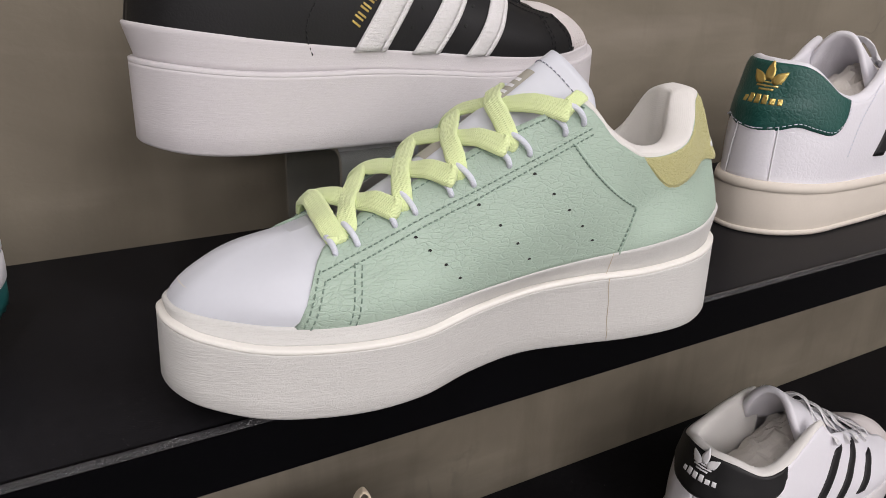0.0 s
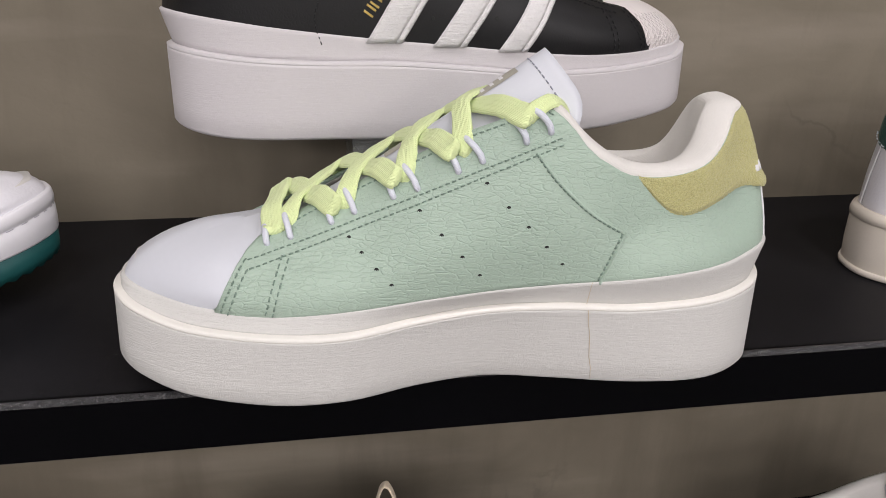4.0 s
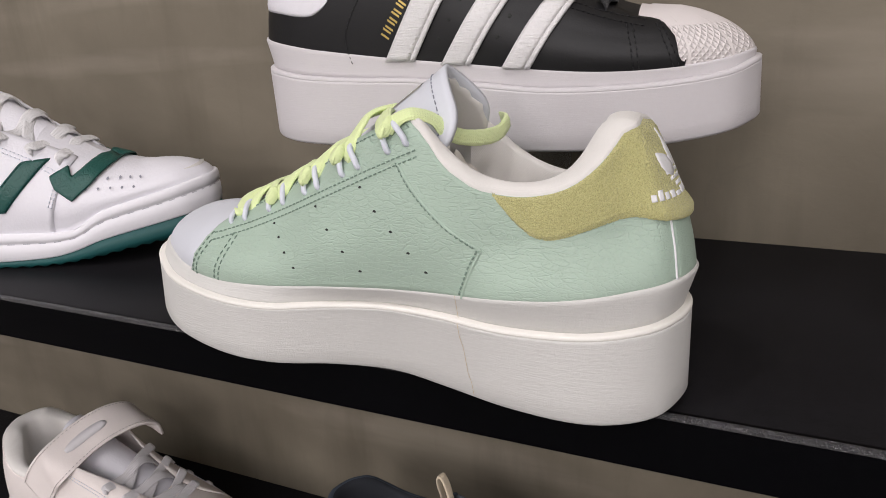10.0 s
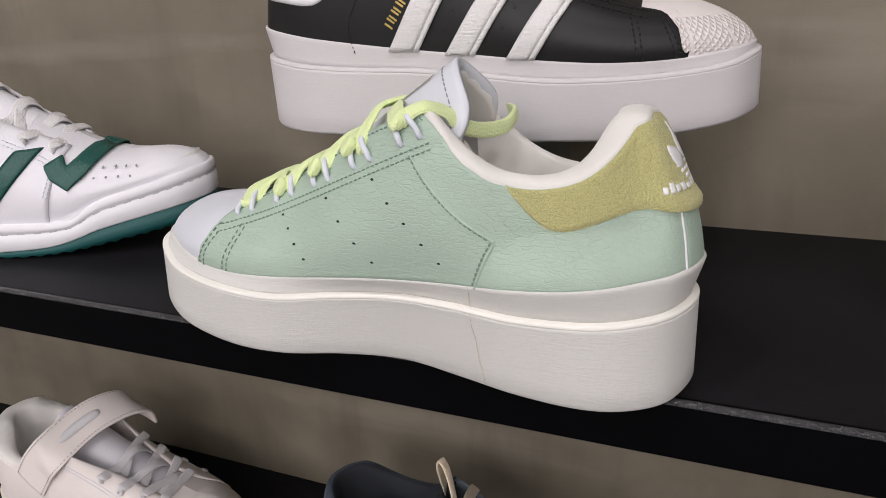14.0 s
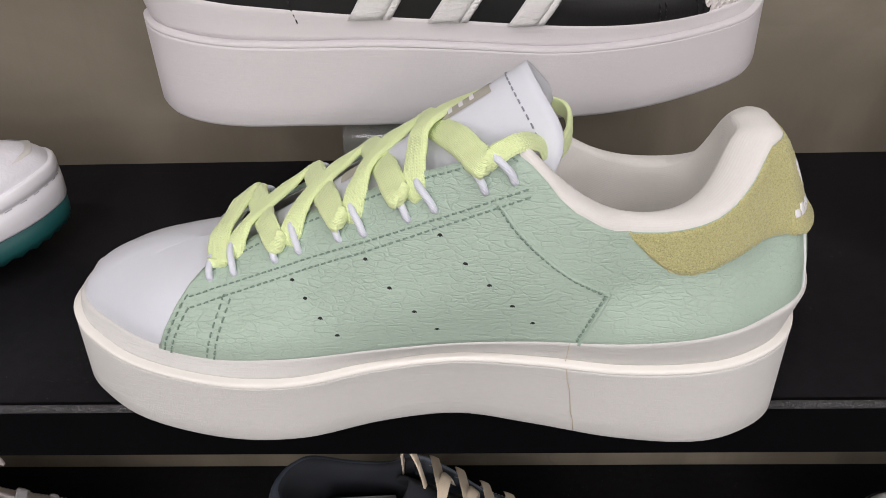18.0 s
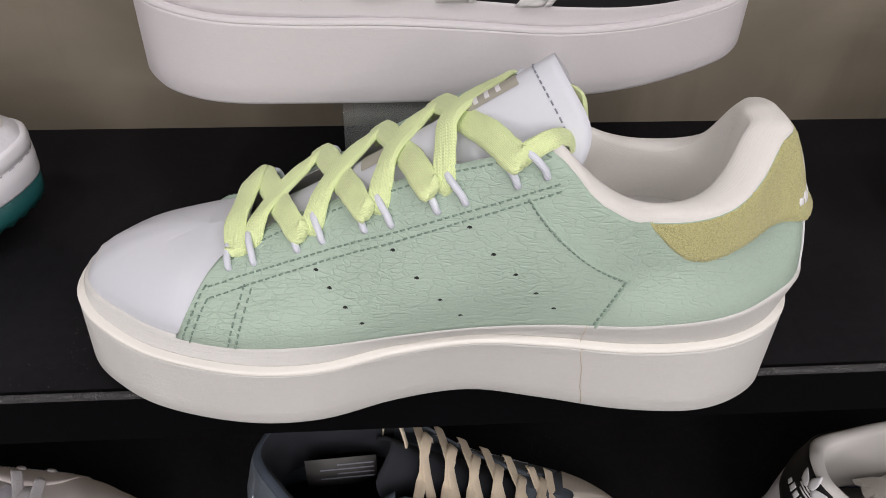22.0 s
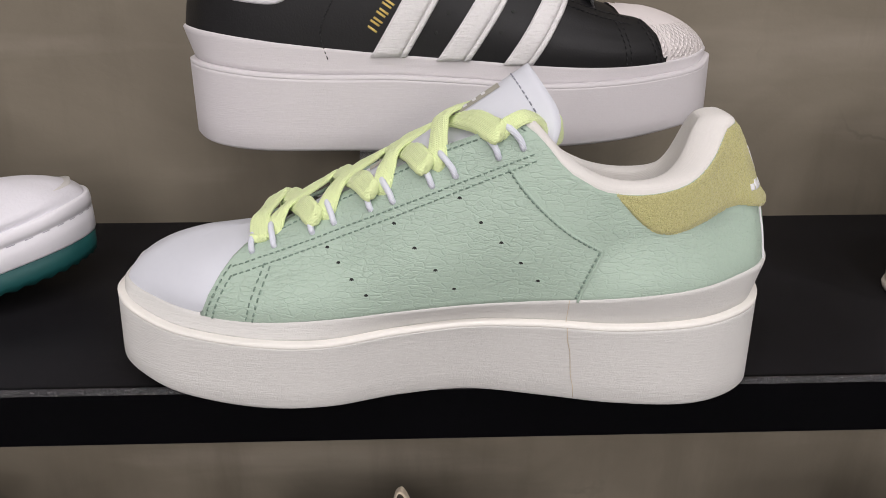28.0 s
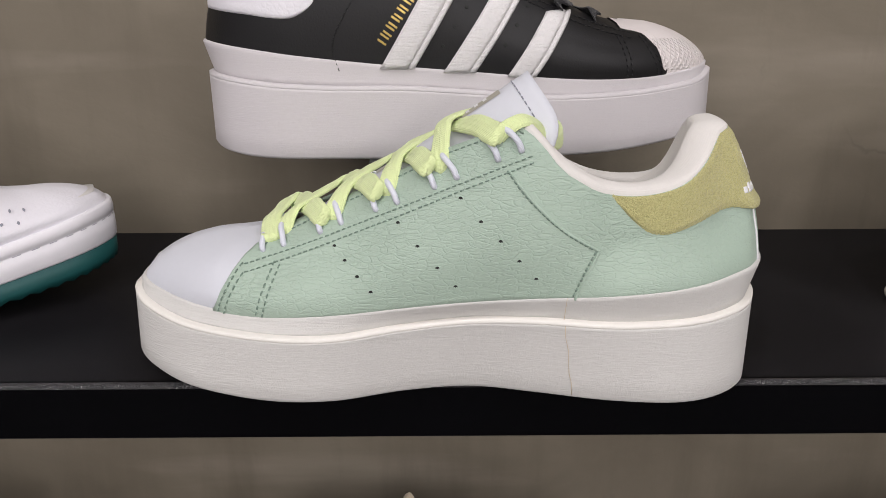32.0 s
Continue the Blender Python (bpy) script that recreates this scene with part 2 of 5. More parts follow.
black_leather = surface("black_leather", (0.007, 0.007, 0.008), 0.5, 0.1, 40, ("pebble", 520, 0.12, 0.0002, ONE), spec=0.42)
white_leather = surface("white_leather", (0.80, 0.79, 0.84), 0.45, 0.02, 30, ("pebble", 330, 0.15, 0.0004, ONE))
satin = surface("white_satin_stitch", (0.78, 0.77, 0.77), 0.4, 0.08, 60, ("noise", 900, 0.7, 0.0013, (0.12, 0.5, 1.0)))
toe_rubber = surface("ivory_toe_rubber", (0.76, 0.71, 0.70), 0.55, 0.02, 40)
shell_relief(toe_rubber)
black_thread = surface("black_thread", (0.012, 0.012, 0.014), 0.7, 0.05, 100)
gold = surface("gold_foil", (0.75, 0.55, 0.18), 0.3, 0.06, 100, metal=0.85)
black_lace = weave("black_lace", (0.018, 0.018, 0.02))
green_leather = surface("dark_green_leather", (0.009, 0.078, 0.064), 0.42, 0.12, 40, ("pebble", 300, 0.3, 0.0005, ONE))
green_rubber = surface("dark_green_rubber", (0.008, 0.085, 0.085), 0.55, 0.08, 40)
smooth_white = surface("smooth_white_rubber", (0.82, 0.81, 0.85), 0.45, 0.02, 40)
cream_rubber = surface("cream_rubber", (0.72, 0.66, 0.58), 0.6, 0.03, 40, ("noise", 900, 0.2, 0.0003, ONE))
taupe = surface("taupe_nubuck", (0.76, 0.70, 0.675), 0.8, 0.04, 60, ("noise", 700, 0.3, 0.0004, ONE))
taupe_thread = surface("taupe_thread", (0.46, 0.42, 0.40), 0.8, 0.05, 200)
light_grey_lace = weave("light_grey_lace", (0.68, 0.66, 0.68))
white_lace = weave("white_lace", (0.82, 0.81, 0.82))
slate = surface("slate_blue_suede", (0.105, 0.125, 0.15), 0.85, 0.25, 70, ("noise", 700, 0.4, 0.0005, ONE))
navy_mesh = surface("dark_navy_lining", (0.02, 0.023, 0.03), 0.9, 0.1, 60)
cream_lace = weave("cream_lace", (0.86, 0.73, 0.55))
label_grey = surface("grey_label", (0.09, 0.088, 0.085), 0.7, 0.05, 200)
seam_m = surface("tan_glue_seam", (0.58, 0.48, 0.33), 0.7, 0.08, 200)
slate_rim = surface("slate_blue_lining", (0.055, 0.070, 0.095), 0.85, 0.1, 70, ("noise", 900, 0.3, 0.0004, ONE))
eyelet_m = surface("pale_lime_eyelet", (0.72, 0.72, 0.50), 0.5, 0.04, 100)

groove_m = surface("grey_stitched_groove", (0.42, 0.42, 0.47), 0.8, 0.05, 200)


# ---- helpers for meshes ----
def obj(name, verts, faces, mat, parent=None, label="", smooth=True, kind=""):
    me = bpy.data.meshes.new(name)
    me.from_pydata([tuple(v) for v in verts], [], faces)
    me.materials.append(mat)
    if smooth:
        me.polygons.foreach_set("use_smooth", [True] * len(me.polygons))
    me.update()
    ob = new(name, me)
    if parent is not None:
        ob.parent = parent
    if label or kind:
        tagged(ob, label=label, kind=kind)
    return ob


def part(name, bm, mat, parent, label="", smooth=True):
    me = bpy.data.meshes.new(name)
    bm.to_mesh(me)
    bm.free()
    me.materials.append(mat)
    if smooth:
        me.polygons.foreach_set("use_smooth", [True] * len(me.polygons))
    ob = new(name, me)
    if parent is not None:
        ob.parent = parent
    if label:
        ob["label"] = label
    return ob


def box_bm(x0, x1, y0, y1, z0, z1, bevel=0.0, seg=2):
    bm = bmesh.new()
    bmesh.ops.create_cube(bm, size=1)
    for v in bm.verts:
        v.co = ((x0 + x1) / 2 + v.co.x * (x1 - x0), (y0 + y1) / 2 + v.co.y * (y1 - y0), (z0 + z1) / 2 + v.co.z * (z1 - z0))
    if bevel:
        bmesh.ops.bevel(bm, geom=bm.edges[:], offset=bevel, segments=seg, affect="EDGES", profile=0.5)
    return bm


def quads(rows, cols, wrap_c=False, wrap_r=False):
    f = []
    for i in range(rows if wrap_r else rows - 1):
        for j in range(cols if wrap_c else cols - 1):
            a, b = i * cols + j, i * cols + (j + 1) % cols
            c, d = ((i + 1) % rows) * cols + (j + 1) % cols, ((i + 1) % rows) * cols + j
            f.append((a, b, c, d))
    return f


def sheet(name, rows, mat, parent, label="", thick=0.0, kind=""):
    """A grid of points as a mesh; thick: a second skin that far behind the first, joined at the rim."""
    R, C = len(rows), len(rows[0])
    verts = [Vector(p) for r in rows for p in r]
    faces = quads(R, C)
    if thick:
        nor = []
        for i in range(R):
            for j in range(C):
                a = verts[i * C + min(j + 1, C - 1)] - verts[i * C + max(j - 1, 0)]
                b = verts[min(i + 1, R - 1) * C + j] - verts[max(i - 1, 0) * C + j]
                nor.append(a.cross(b).normalized())
        n0 = len(verts)
        verts += [v - k * thick for v, k in zip(verts, nor)]
        faces += [tuple(n0 + q for q in reversed(f)) for f in quads(R, C)]
        ring = [j for j in range(C)] + [i * C + C - 1 for i in range(1, R)] + [(R - 1) * C + j for j in range(C - 2, -1, -1)] + [i * C for i in range(R - 2, 0, -1)]
        for k in range(len(ring)):
            a, b = ring[k], ring[(k + 1) % len(ring)]
            faces.append((b, a, n0 + a, n0 + b))
    return obj(name, verts, faces, mat, parent, label, kind=kind)


def frames_along(pts):
    out = []
    for i, p in enumerate(pts):
        t = (pts[min(i + 1, len(pts) - 1)] - pts[max(i - 1, 0)]).normalized()
        out.append(t)
    return out


def tube_data(pts, radius, sides=8, flat=1.0, up=Vector((0, 0, 1))):
    """A round or flattened tube; radius may be a list."""
    verts, faces = [], []
    tan = frames_along(pts)
    for i, (p, t) in enumerate(zip(pts, tan)):
        s = t.cross(up)
        s = s.normalized() if s.length > 1e-6 else Vector((1, 0, 0))
        n = s.cross(t).normalized()
        r = radius[i] if isinstance(radius, (list, tuple)) else radius
        for k in range(sides):
            a = 2 * math.pi * k / sides
            verts.append(p + s * (math.cos(a) * r) + n * (math.sin(a) * r * flat))
    m = len(pts)
    faces = quads(m, sides, wrap_c=True)
    faces += [tuple(range(sides - 1, -1, -1)), tuple((m - 1) * sides + k for k in range(sides))]
    return verts, faces


def tube(name, pts, radius, mat, parent, label="", sides=8, flat=1.0, up=Vector((0, 0, 1))):
    v, f = tube_data([Vector(p) for p in pts], radius, sides, flat, up)
    return obj(name, v, f, mat, parent, label)


def catmull(pts, n, closed=False):
    """n points for each stretch of a smooth curve through pts."""
    P = [Vector(p) for p in pts]
    L = len(P)
    out = []
    for i in range(L if closed else L - 1):
        g = (lambda k: P[k % L]) if closed else (lambda k: P[min(max(k, 0), L - 1)])
        a, b, c, d = g(i - 1), g(i), g(i + 1), g(i + 2)
        for j in range(n):
            t = j / n
            out.append(0.5 * (2 * b + (c - a) * t + (2 * a - 5 * b + 4 * c - d) * t * t + (3 * b - a - 3 * c + d) * t ** 3))
    if not closed:
        out.append(P[-1].copy())
    return out


def table(rows):
    """A smooth function through rows of (place, value)."""
    xs, ys = [r[0] for r in rows], [r[1] for r in rows]

    def f(x):
        if x <= xs[0]:
            return ys[0]
        if x >= xs[-1]:
            return ys[-1]
        i = max(k for k in range(len(xs)) if xs[k] <= x)
        t = (x - xs[i]) / (xs[i + 1] - xs[i])

        def slope(k):
            if k <= 0 or k >= len(xs) - 1:
                return 0 if len(xs) > 2 and False else (ys[min(k + 1, len(xs) - 1)] - ys[max(k - 1, 0)]) / (xs[min(k + 1, len(xs) - 1)] - xs[max(k - 1, 0)])
            return (ys[k + 1] - ys[k - 1]) / (xs[k + 1] - xs[k - 1])
        h = xs[i + 1] - xs[i]
        m0, m1 = slope(i) * h, slope(i + 1) * h
        return (2 * t ** 3 - 3 * t * t + 1) * ys[i] + (t ** 3 - 2 * t * t + t) * m0 + (3 * t * t - 2 * t ** 3) * ys[i + 1] + (t ** 3 - t * t) * m1
    return f


# ---- structure: wall, shelves, room ----
WALL = 0.2195
plaster, pn, pl = nodes_of("trowelled_plaster")
pb = pn["Principled BSDF"]
ptc = pn.new("ShaderNodeTexCoord")
pmap = pn.new("ShaderNodeMapping")
pmap.inputs["Scale"].default_value = (1.0, 1.0, 1.6)
pl.new(ptc.outputs["Object"], pmap.inputs["Vector"])
n1, n2, n3 = [pn.new("ShaderNodeTexNoise") for _ in range(3)]
for nd, s, dt in ((n1, 2.6, 5), (n2, 9.0, 6), (n3, 160.0, 3)):
    nd.inputs["Scale"].default_value, nd.inputs["Detail"].default_value = s, dt
    nd.inputs["Distortion"].default_value = 0.8
    pl.new(pmap.outputs[0], nd.inputs["Vector"])
pm = pn.new("ShaderNodeMath")
pm.operation = "MULTIPLY_ADD"
pm.inputs[1].default_value = 0.55
ph = pn.new("ShaderNodeMath")
ph.operation = "MULTIPLY"
ph.inputs[1].default_value = 0.45
pl.new(n1.outputs["Fac"], pm.inputs[0])
pl.new(n2.outputs["Fac"], ph.inputs[0])
pl.new(ph.outputs[0], pm.inputs[2])
pr = pn.new("ShaderNodeValToRGB")
pr.color_ramp.elements[0].position, pr.color_ramp.elements[1].position = 0.3, 0.72
pr.color_ramp.elements[0].color = (0.148, 0.127, 0.093, 1)
pr.color_ramp.elements[1].color = (0.250, 0.218, 0.165, 1)
pl.new(pm.outputs[0], pr.inputs[0])
# slanting trowel streaks and a few hairline cracks
streak, smap = pn.new("ShaderNodeTexNoise"), pn.new("ShaderNodeMapping")
smap.inputs["Rotation"].default_value = (0, radians(28), 0)
smap.inputs["Scale"].default_value = (2.0, 1.0, 14.0)
streak.inputs["Scale"].default_value, streak.inputs["Detail"].default_value = 1.6, 4
pl.new(ptc.outputs["Object"], smap.inputs["Vector"])
pl.new(smap.outputs[0], streak.inputs["Vector"])
light_s = pn.new("ShaderNodeMapRange")
light_s.inputs["From Min"].default_value, light_s.inputs["From Max"].default_value = 0.56, 0.74
light_s.inputs["To Max"].default_value = 0.4
pl.new(streak.outputs["Fac"], light_s.inputs["Value"])
tint = pn.new("ShaderNodeMixRGB")
tint.inputs[2].default_value = (0.34, 0.30, 0.245, 1)
pl.new(light_s.outputs[0], tint.inputs[0])
pl.new(pr.outputs[0], tint.inputs[1])
# upright drag marks, darker where the trowel pressed
drag, dmap, drange, dmix = pn.new("ShaderNodeTexNoise"), pn.new("ShaderNodeMapping"), pn.new("ShaderNodeMapRange"), pn.new("ShaderNodeMixRGB")
dmap.inputs["Scale"].default_value = (13.0, 1.0, 2.2)
drag.inputs["Scale"].default_value, drag.inputs["Detail"].default_value, drag.inputs["Roughness"].default_value = 1.5, 6, 0.6
pl.new(ptc.outputs["Object"], dmap.inputs["Vector"])
pl.new(dmap.outputs[0], drag.inputs["Vector"])
drange.inputs["From Min"].default_value, drange.inputs["From Max"].default_value = 0.47, 0.70
drange.inputs["To Max"].default_value = 0.5
pl.new(drag.outputs["Fac"], drange.inputs["Value"])
dmix.inputs[2].default_value = (0.125, 0.106, 0.076, 1)
pl.new(drange.outputs[0], dmix.inputs[0])
pl.new(tint.outputs[0], dmix.inputs[1])
crack, cwarp, cadd = pn.new("ShaderNodeTexVoronoi"), pn.new("ShaderNodeTexNoise"), pn.new("ShaderNodeMixRGB")
crack.feature = "DISTANCE_TO_EDGE"
crack.inputs["Scale"].default_value, cwarp.inputs["Scale"].default_value, cwarp.inputs["Detail"].default_value = 3.2, 14, 5
cadd.blend_type, cadd.inputs[0].default_value = "ADD", 0.09
pl.new(ptc.outputs["Object"], cwarp.inputs["Vector"])
pl.new(ptc.outputs["Object"], cadd.inputs[1])
pl.new(cwarp.outputs["Color"], cadd.inputs[2])
pl.new(cadd.outputs[0], crack.inputs["Vector"])
thin, some, cboth = pn.new("ShaderNodeMapRange"), pn.new("ShaderNodeMapRange"), pn.new("ShaderNodeMath")
thin.inputs["From Min"].default_value, thin.inputs["From Max"].default_value = 0.006, 0.001
some.inputs["From Min"].default_value, some.inputs["From Max"].default_value = 0.54, 0.66
some.inputs["To Max"].default_value = 0.55
cboth.operation = "MULTIPLY"
pl.new(crack.outputs["Distance"], thin.inputs["Value"])
pl.new(n1.outputs["Fac"], some.inputs["Value"])
pl.new(thin.outputs[0], cboth.inputs[0])
pl.new(some.outputs[0], cboth.inputs[1])
line = pn.new("ShaderNodeMixRGB")
line.inputs[2].default_value = (0.10, 0.085, 0.068, 1)
pl.new(cboth.outputs[0], line.inputs[0])
pl.new(dmix.outputs[0], line.inputs[1])
pl.new(line.outputs[0], pb.inputs["Base Color"])
pb.inputs["Roughness"].default_value = 0.72
pbu = pn.new("ShaderNodeBump")
pbu.inputs["Strength"].default_value, pbu.inputs["Distance"].default_value = 0.25, 0.002
padd = pn.new("ShaderNodeMath")
padd.operation = "MULTIPLY_ADD"
padd.inputs[1].default_value = 0.25
pl.new(n3.outputs["Fac"], padd.inputs[0])
pl.new(n2.outputs["Fac"], padd.inputs[2])
pl.new(padd.outputs[0], pbu.inputs["Height"])
pl.new(pbu.outputs[0], pb.inputs["Normal"])

shelf_m = surface("black_powder_coat", (0.0135, 0.013, 0.0148), 0.33, 0.3, 12, ("noise", 1400, 0.4, 0.0003, ONE), spec=0.5)
# dust and lint lying on the board
sn, sl = shelf_m.node_tree.nodes, shelf_m.node_tree.links
sb = sn["Principled BSDF"]
sb.inputs["IOR"].default_value = 1.11
stc, sv, smask = sn.new("ShaderNodeTexCoord"), sn.new("ShaderNodeTexVoronoi"), sn.new("ShaderNodeTexNoise")
swarp, sadd = sn.new("ShaderNodeTexNoise"), sn.new("ShaderNodeMixRGB")
swarp.inputs["Scale"].default_value = 90
sadd.blend_type, sadd.inputs[0].default_value = "ADD", 0.02
sl.new(stc.outputs["Object"], swarp.inputs["Vector"])
sl.new(stc.outputs["Object"], sadd.inputs[1])
sl.new(swarp.outputs["Color"], sadd.inputs[2])
sv.inputs["Scale"].default_value, smask.inputs["Scale"].default_value = 330, 13
sl.new(sadd.outputs[0], sv.inputs["Vector"])
sl.new(stc.outputs["Object"], smask.inputs["Vector"])
dot, pick, both_d = sn.new("ShaderNodeMapRange"), sn.new("ShaderNodeMapRange"), sn.new("ShaderNodeMath")
dot.inputs["From Min"].default_value, dot.inputs["From Max"].default_value = 0.12, 0.03
pick.inputs["From Min"].default_value, pick.inputs["From Max"].default_value = 0.38, 0.66
both_d.operation = "MULTIPLY"
sl.new(sv.outputs["Distance"], dot.inputs["Value"])
sl.new(smask.outputs["Fac"], pick.inputs["Value"])
sl.new(dot.outputs[0], both_d.inputs[0])
sl.new(pick.outputs[0], both_d.inputs[1])
smix = sn.new("ShaderNodeMixRGB")
sl.new(both_d.outputs[0], smix.inputs[0])
sl.new(sb.inputs["Base Color"].links[0].from_socket, smix.inputs[1])
smix.inputs[2].default_value = (0.13, 0.12, 0.12, 1)
sl.new(smix.outputs[0], sb.inputs["Base Color"])
floor_m = surface("grey_floor_tile", (0.15, 0.145, 0.14), 0.4, 0.06, 3)
ceiling_m = surface("grey_ceiling_paint", (0.55, 0.55, 0.55), 0.8, 0.05, 3)
side_m = surface("grey_wall_paint", (0.40, 0.385, 0.375), 0.8, 0.05, 3)

W, BACK = 4.2, 5.6


def setting(name, x0, x1, y0, y1, z0, z1, mat, label, bevel=0.0):
    ob = part(name, box_bm(x0, x1, y0, y1, z0, z1, bevel, 3), mat, None, smooth=False)
    return tagged(ob, label, name.split("_")[0], kind="structure")


setting("wall_north", -W, W, WALL, WALL + 0.12, 0, 2.8, plaster, "taupe trowelled plaster wall behind the shelves")
setting("floor", -W, W, -BACK, WALL, -0.1, 0, floor_m, "dark grey shop floor")
setting("ceiling", -W, W, -BACK, WALL, 2.8, 2.9, ceiling_m, "plain grey shop ceiling")
setting("wall_south", -W, W, -BACK - 0.12, -BACK, 0, 2.8, side_m, "plain grey wall across the shop")
setting("wall_west", -W - 0.12, -W, -BACK - 0.12, WALL + 0.12, 0, 2.8, side_m, "plain grey side wall")
setting("wall_east", W, W + 0.12, -BACK - 0.12, WALL + 0.12, 0, 2.8, side_m, "plain grey side wall")


# paler, part-metal copy of the coat: paints the lamps' glint along the edge
edge_m = surface("powder_coat_edge_glint", (0.026, 0.026, 0.029), 0.17, 0.5, 60, ("noise", 1100, 1.0, 0.0008, ONE), metal=0.15, spec=0.9)
# the board's coat made far darker: the front face's shade is in this colour
lip_m = surface("black_lip_coat_shaded", (0.0014, 0.0014, 0.0020), 0.4, 0.3, 20, ("noise", 1400, 0.3, 0.0003, ONE), spec=0.05)


def shelf(top, label):
    """A folded board: the flat top, and a front lip with lamp glint painted on its upper edge."""
    root = new("shelf")
    root.matrix_world = pose(0, -0.003, top)
    tagged(root, label, "shelf", "wall shelves")
    part("board", box_bm(-W, W, 0.004, WALL + 0.0025, -0.0290, 0), shelf_m, root, smooth=False)
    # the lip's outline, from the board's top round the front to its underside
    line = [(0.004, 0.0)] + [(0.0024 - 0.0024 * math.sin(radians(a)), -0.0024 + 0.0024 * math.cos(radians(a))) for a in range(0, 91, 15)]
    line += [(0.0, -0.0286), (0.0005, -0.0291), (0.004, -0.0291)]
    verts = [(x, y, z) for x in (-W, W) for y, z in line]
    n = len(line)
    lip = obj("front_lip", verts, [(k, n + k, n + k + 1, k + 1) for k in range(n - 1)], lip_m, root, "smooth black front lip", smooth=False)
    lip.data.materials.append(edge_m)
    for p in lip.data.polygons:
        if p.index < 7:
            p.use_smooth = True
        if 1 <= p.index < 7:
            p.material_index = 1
    return root


shelf(SHELF, "black powder-coated shelf board with a dusty top")
LOWER = SHELF - 0.305
shelf(LOWER, "black shelf board below, holding more sneakers")


# ---- shoes: one last for all, in millimetres; toe towards -x, inner side towards -y ----
# stations from the toe tip along the inner side to the heel tip, then back along the outer side
X_IN = (-155.5, -152.5, -143, -122, -90, -60, -30, 0, 30, 60, 90, 110, 122.5, 128.5)
Y_LEDGE = (22, 9.6, -1.3, -13.8, -22.6, -22.7, -16.3, -14.4, -18.7, -23.7, -24.2, -18.4, -6.6, 14)
Y_TOP = (22, 13, 4.5, -8, -16, -17.6, -16, -15.4, -18, -23.5, -23.5, -15.5, -5, 14)
Y_FOOT = (22, 8.6, -2.8, -14.8, -21.8, -20.9, -11.9, -7.9, -13.9, -21.2, -23.8, -18.5, -7.6, 14)
X_OUT = (122, 108, 88, 58, 22, -15, -50, -82, -112, -139.5, -153)
Y_OUT = (34.5, 47, 55, 58.5, 62, 64.5, 66.5, 65.5, 60, 51, 36)
z_ledge = table([(-157, 43), (-150, 41), (-137, 37), (-117, 34.5), (-90, 33), (-60, 32), (-30, 34), (0, 36.5), (30, 38), (60, 38), (90, 39.5), (131, 43.5)])
z_top = table([(-157, 47), (-147, 45.5), (-135, 43), (-116, 41), (-90, 40), (-60, 41), (-30, 43.5), (0, 46), (30, 48.5), (60, 51.5), (90, 55), (131, 60)])
z_foot = table([(-158, 13), (-148, 10), (-134, 6.5), (-116, 4), (-90, 1.5), (-60, 0.5), (-30, 0.2), (60, 0.2), (100, 0.6), (118, 1.6), (131, 4)])
NSEG = 6
NLOOP = NSEG * 25
mid_y = table([(-157, 21), (-117, 22), (-90, 22.5), (-60, 22), (-30, 22.5), (0, 22), (30, 20), (60, 17), (90, 15), (131, 14)])
HIGH = ((-157, 69), (-101, 68.5), (-90, 71), (-80, 74.8), (-70, 79.4), (-60, 85.2), (-50, 91.2), (-40, 98), (-25, 110.5), (-10, 127), (5, 146), (30, 163), (60, 165), (86, 156), (131, 121.5))
EDGE_IN = ((-111, 41), (-106, 51), (-101, 59), (-95, 64.5), (-90, 67.3), (-80, 72.3), (-70, 77.2), (-60, 82.3), (-50, 87.3), (-40, 92.6), (-25, 101), (-10, 109.4), (5, 116.3), (16, 120.6), (21, 119.5), (24, 117.3), (30, 111), (36, 103.6), (42, 99.8), (50, 96.8), (57, 95.2), (68, 94.6), (79, 96.6), (88, 101), (96, 106), (104, 109.3), (131, 110.8))
EDGE_OUT = ((-111, 41), (-106, 51), (-101, 59), (-95, 64.5), (-90, 66.8), (-80, 71), (-70, 75), (-55, 82), (-40, 89), (-25, 96), (-10, 102.5), (5, 108.5), (16, 112), (24, 107), (30, 101), (36, 96), (42, 91), (50, 87), (57, 84.5), (68, 83), (79, 84.5), (88, 89), (96, 96), (104, 102.5), (114, 107.5), (131, 110.5))


# the mint sneaker's own collar line
MINT_IN = EDGE_IN[:19] + ((50, 95.2), (57, 93.2), (68, 92.6), (79, 94.3), (86, 96.8), (92, 100.5), (98, 105.5), (104, 111), (110, 115), (131, 117.2))
MINT_OUT = EDGE_OUT[:14] + ((30, 103), (36, 98), (42, 92.5), (50, 87.5), (57, 84.5), (68, 82.2), (79, 82.2), (88, 83.6), (96, 87), (100, 90.5), (104, 96), (108, 104), (114, 111.5), (131, 117.2))

MINT_LEAN = ((-112, 0), (-100, 2.5), (-85, 5), (-57, 5), (-42, 2.5), (-30, 0), (0, -1.6), (20, -1.6), (32, -0.5), (42, 1.2), (50, 3.6), (56, 7), (66, 8.6), (77, 9), (92, 9.8), (104, 9.8), (114, 6.5), (122, 2.5), (128, 0))

heel_lean = table([(0, 0.02), (0.1, 0.055), (0.24, 0.078), (0.33, 0.074), (0.42, 0.05), (0.65, 0.046), (0.8, 0.034), (1.0, 0.032)])


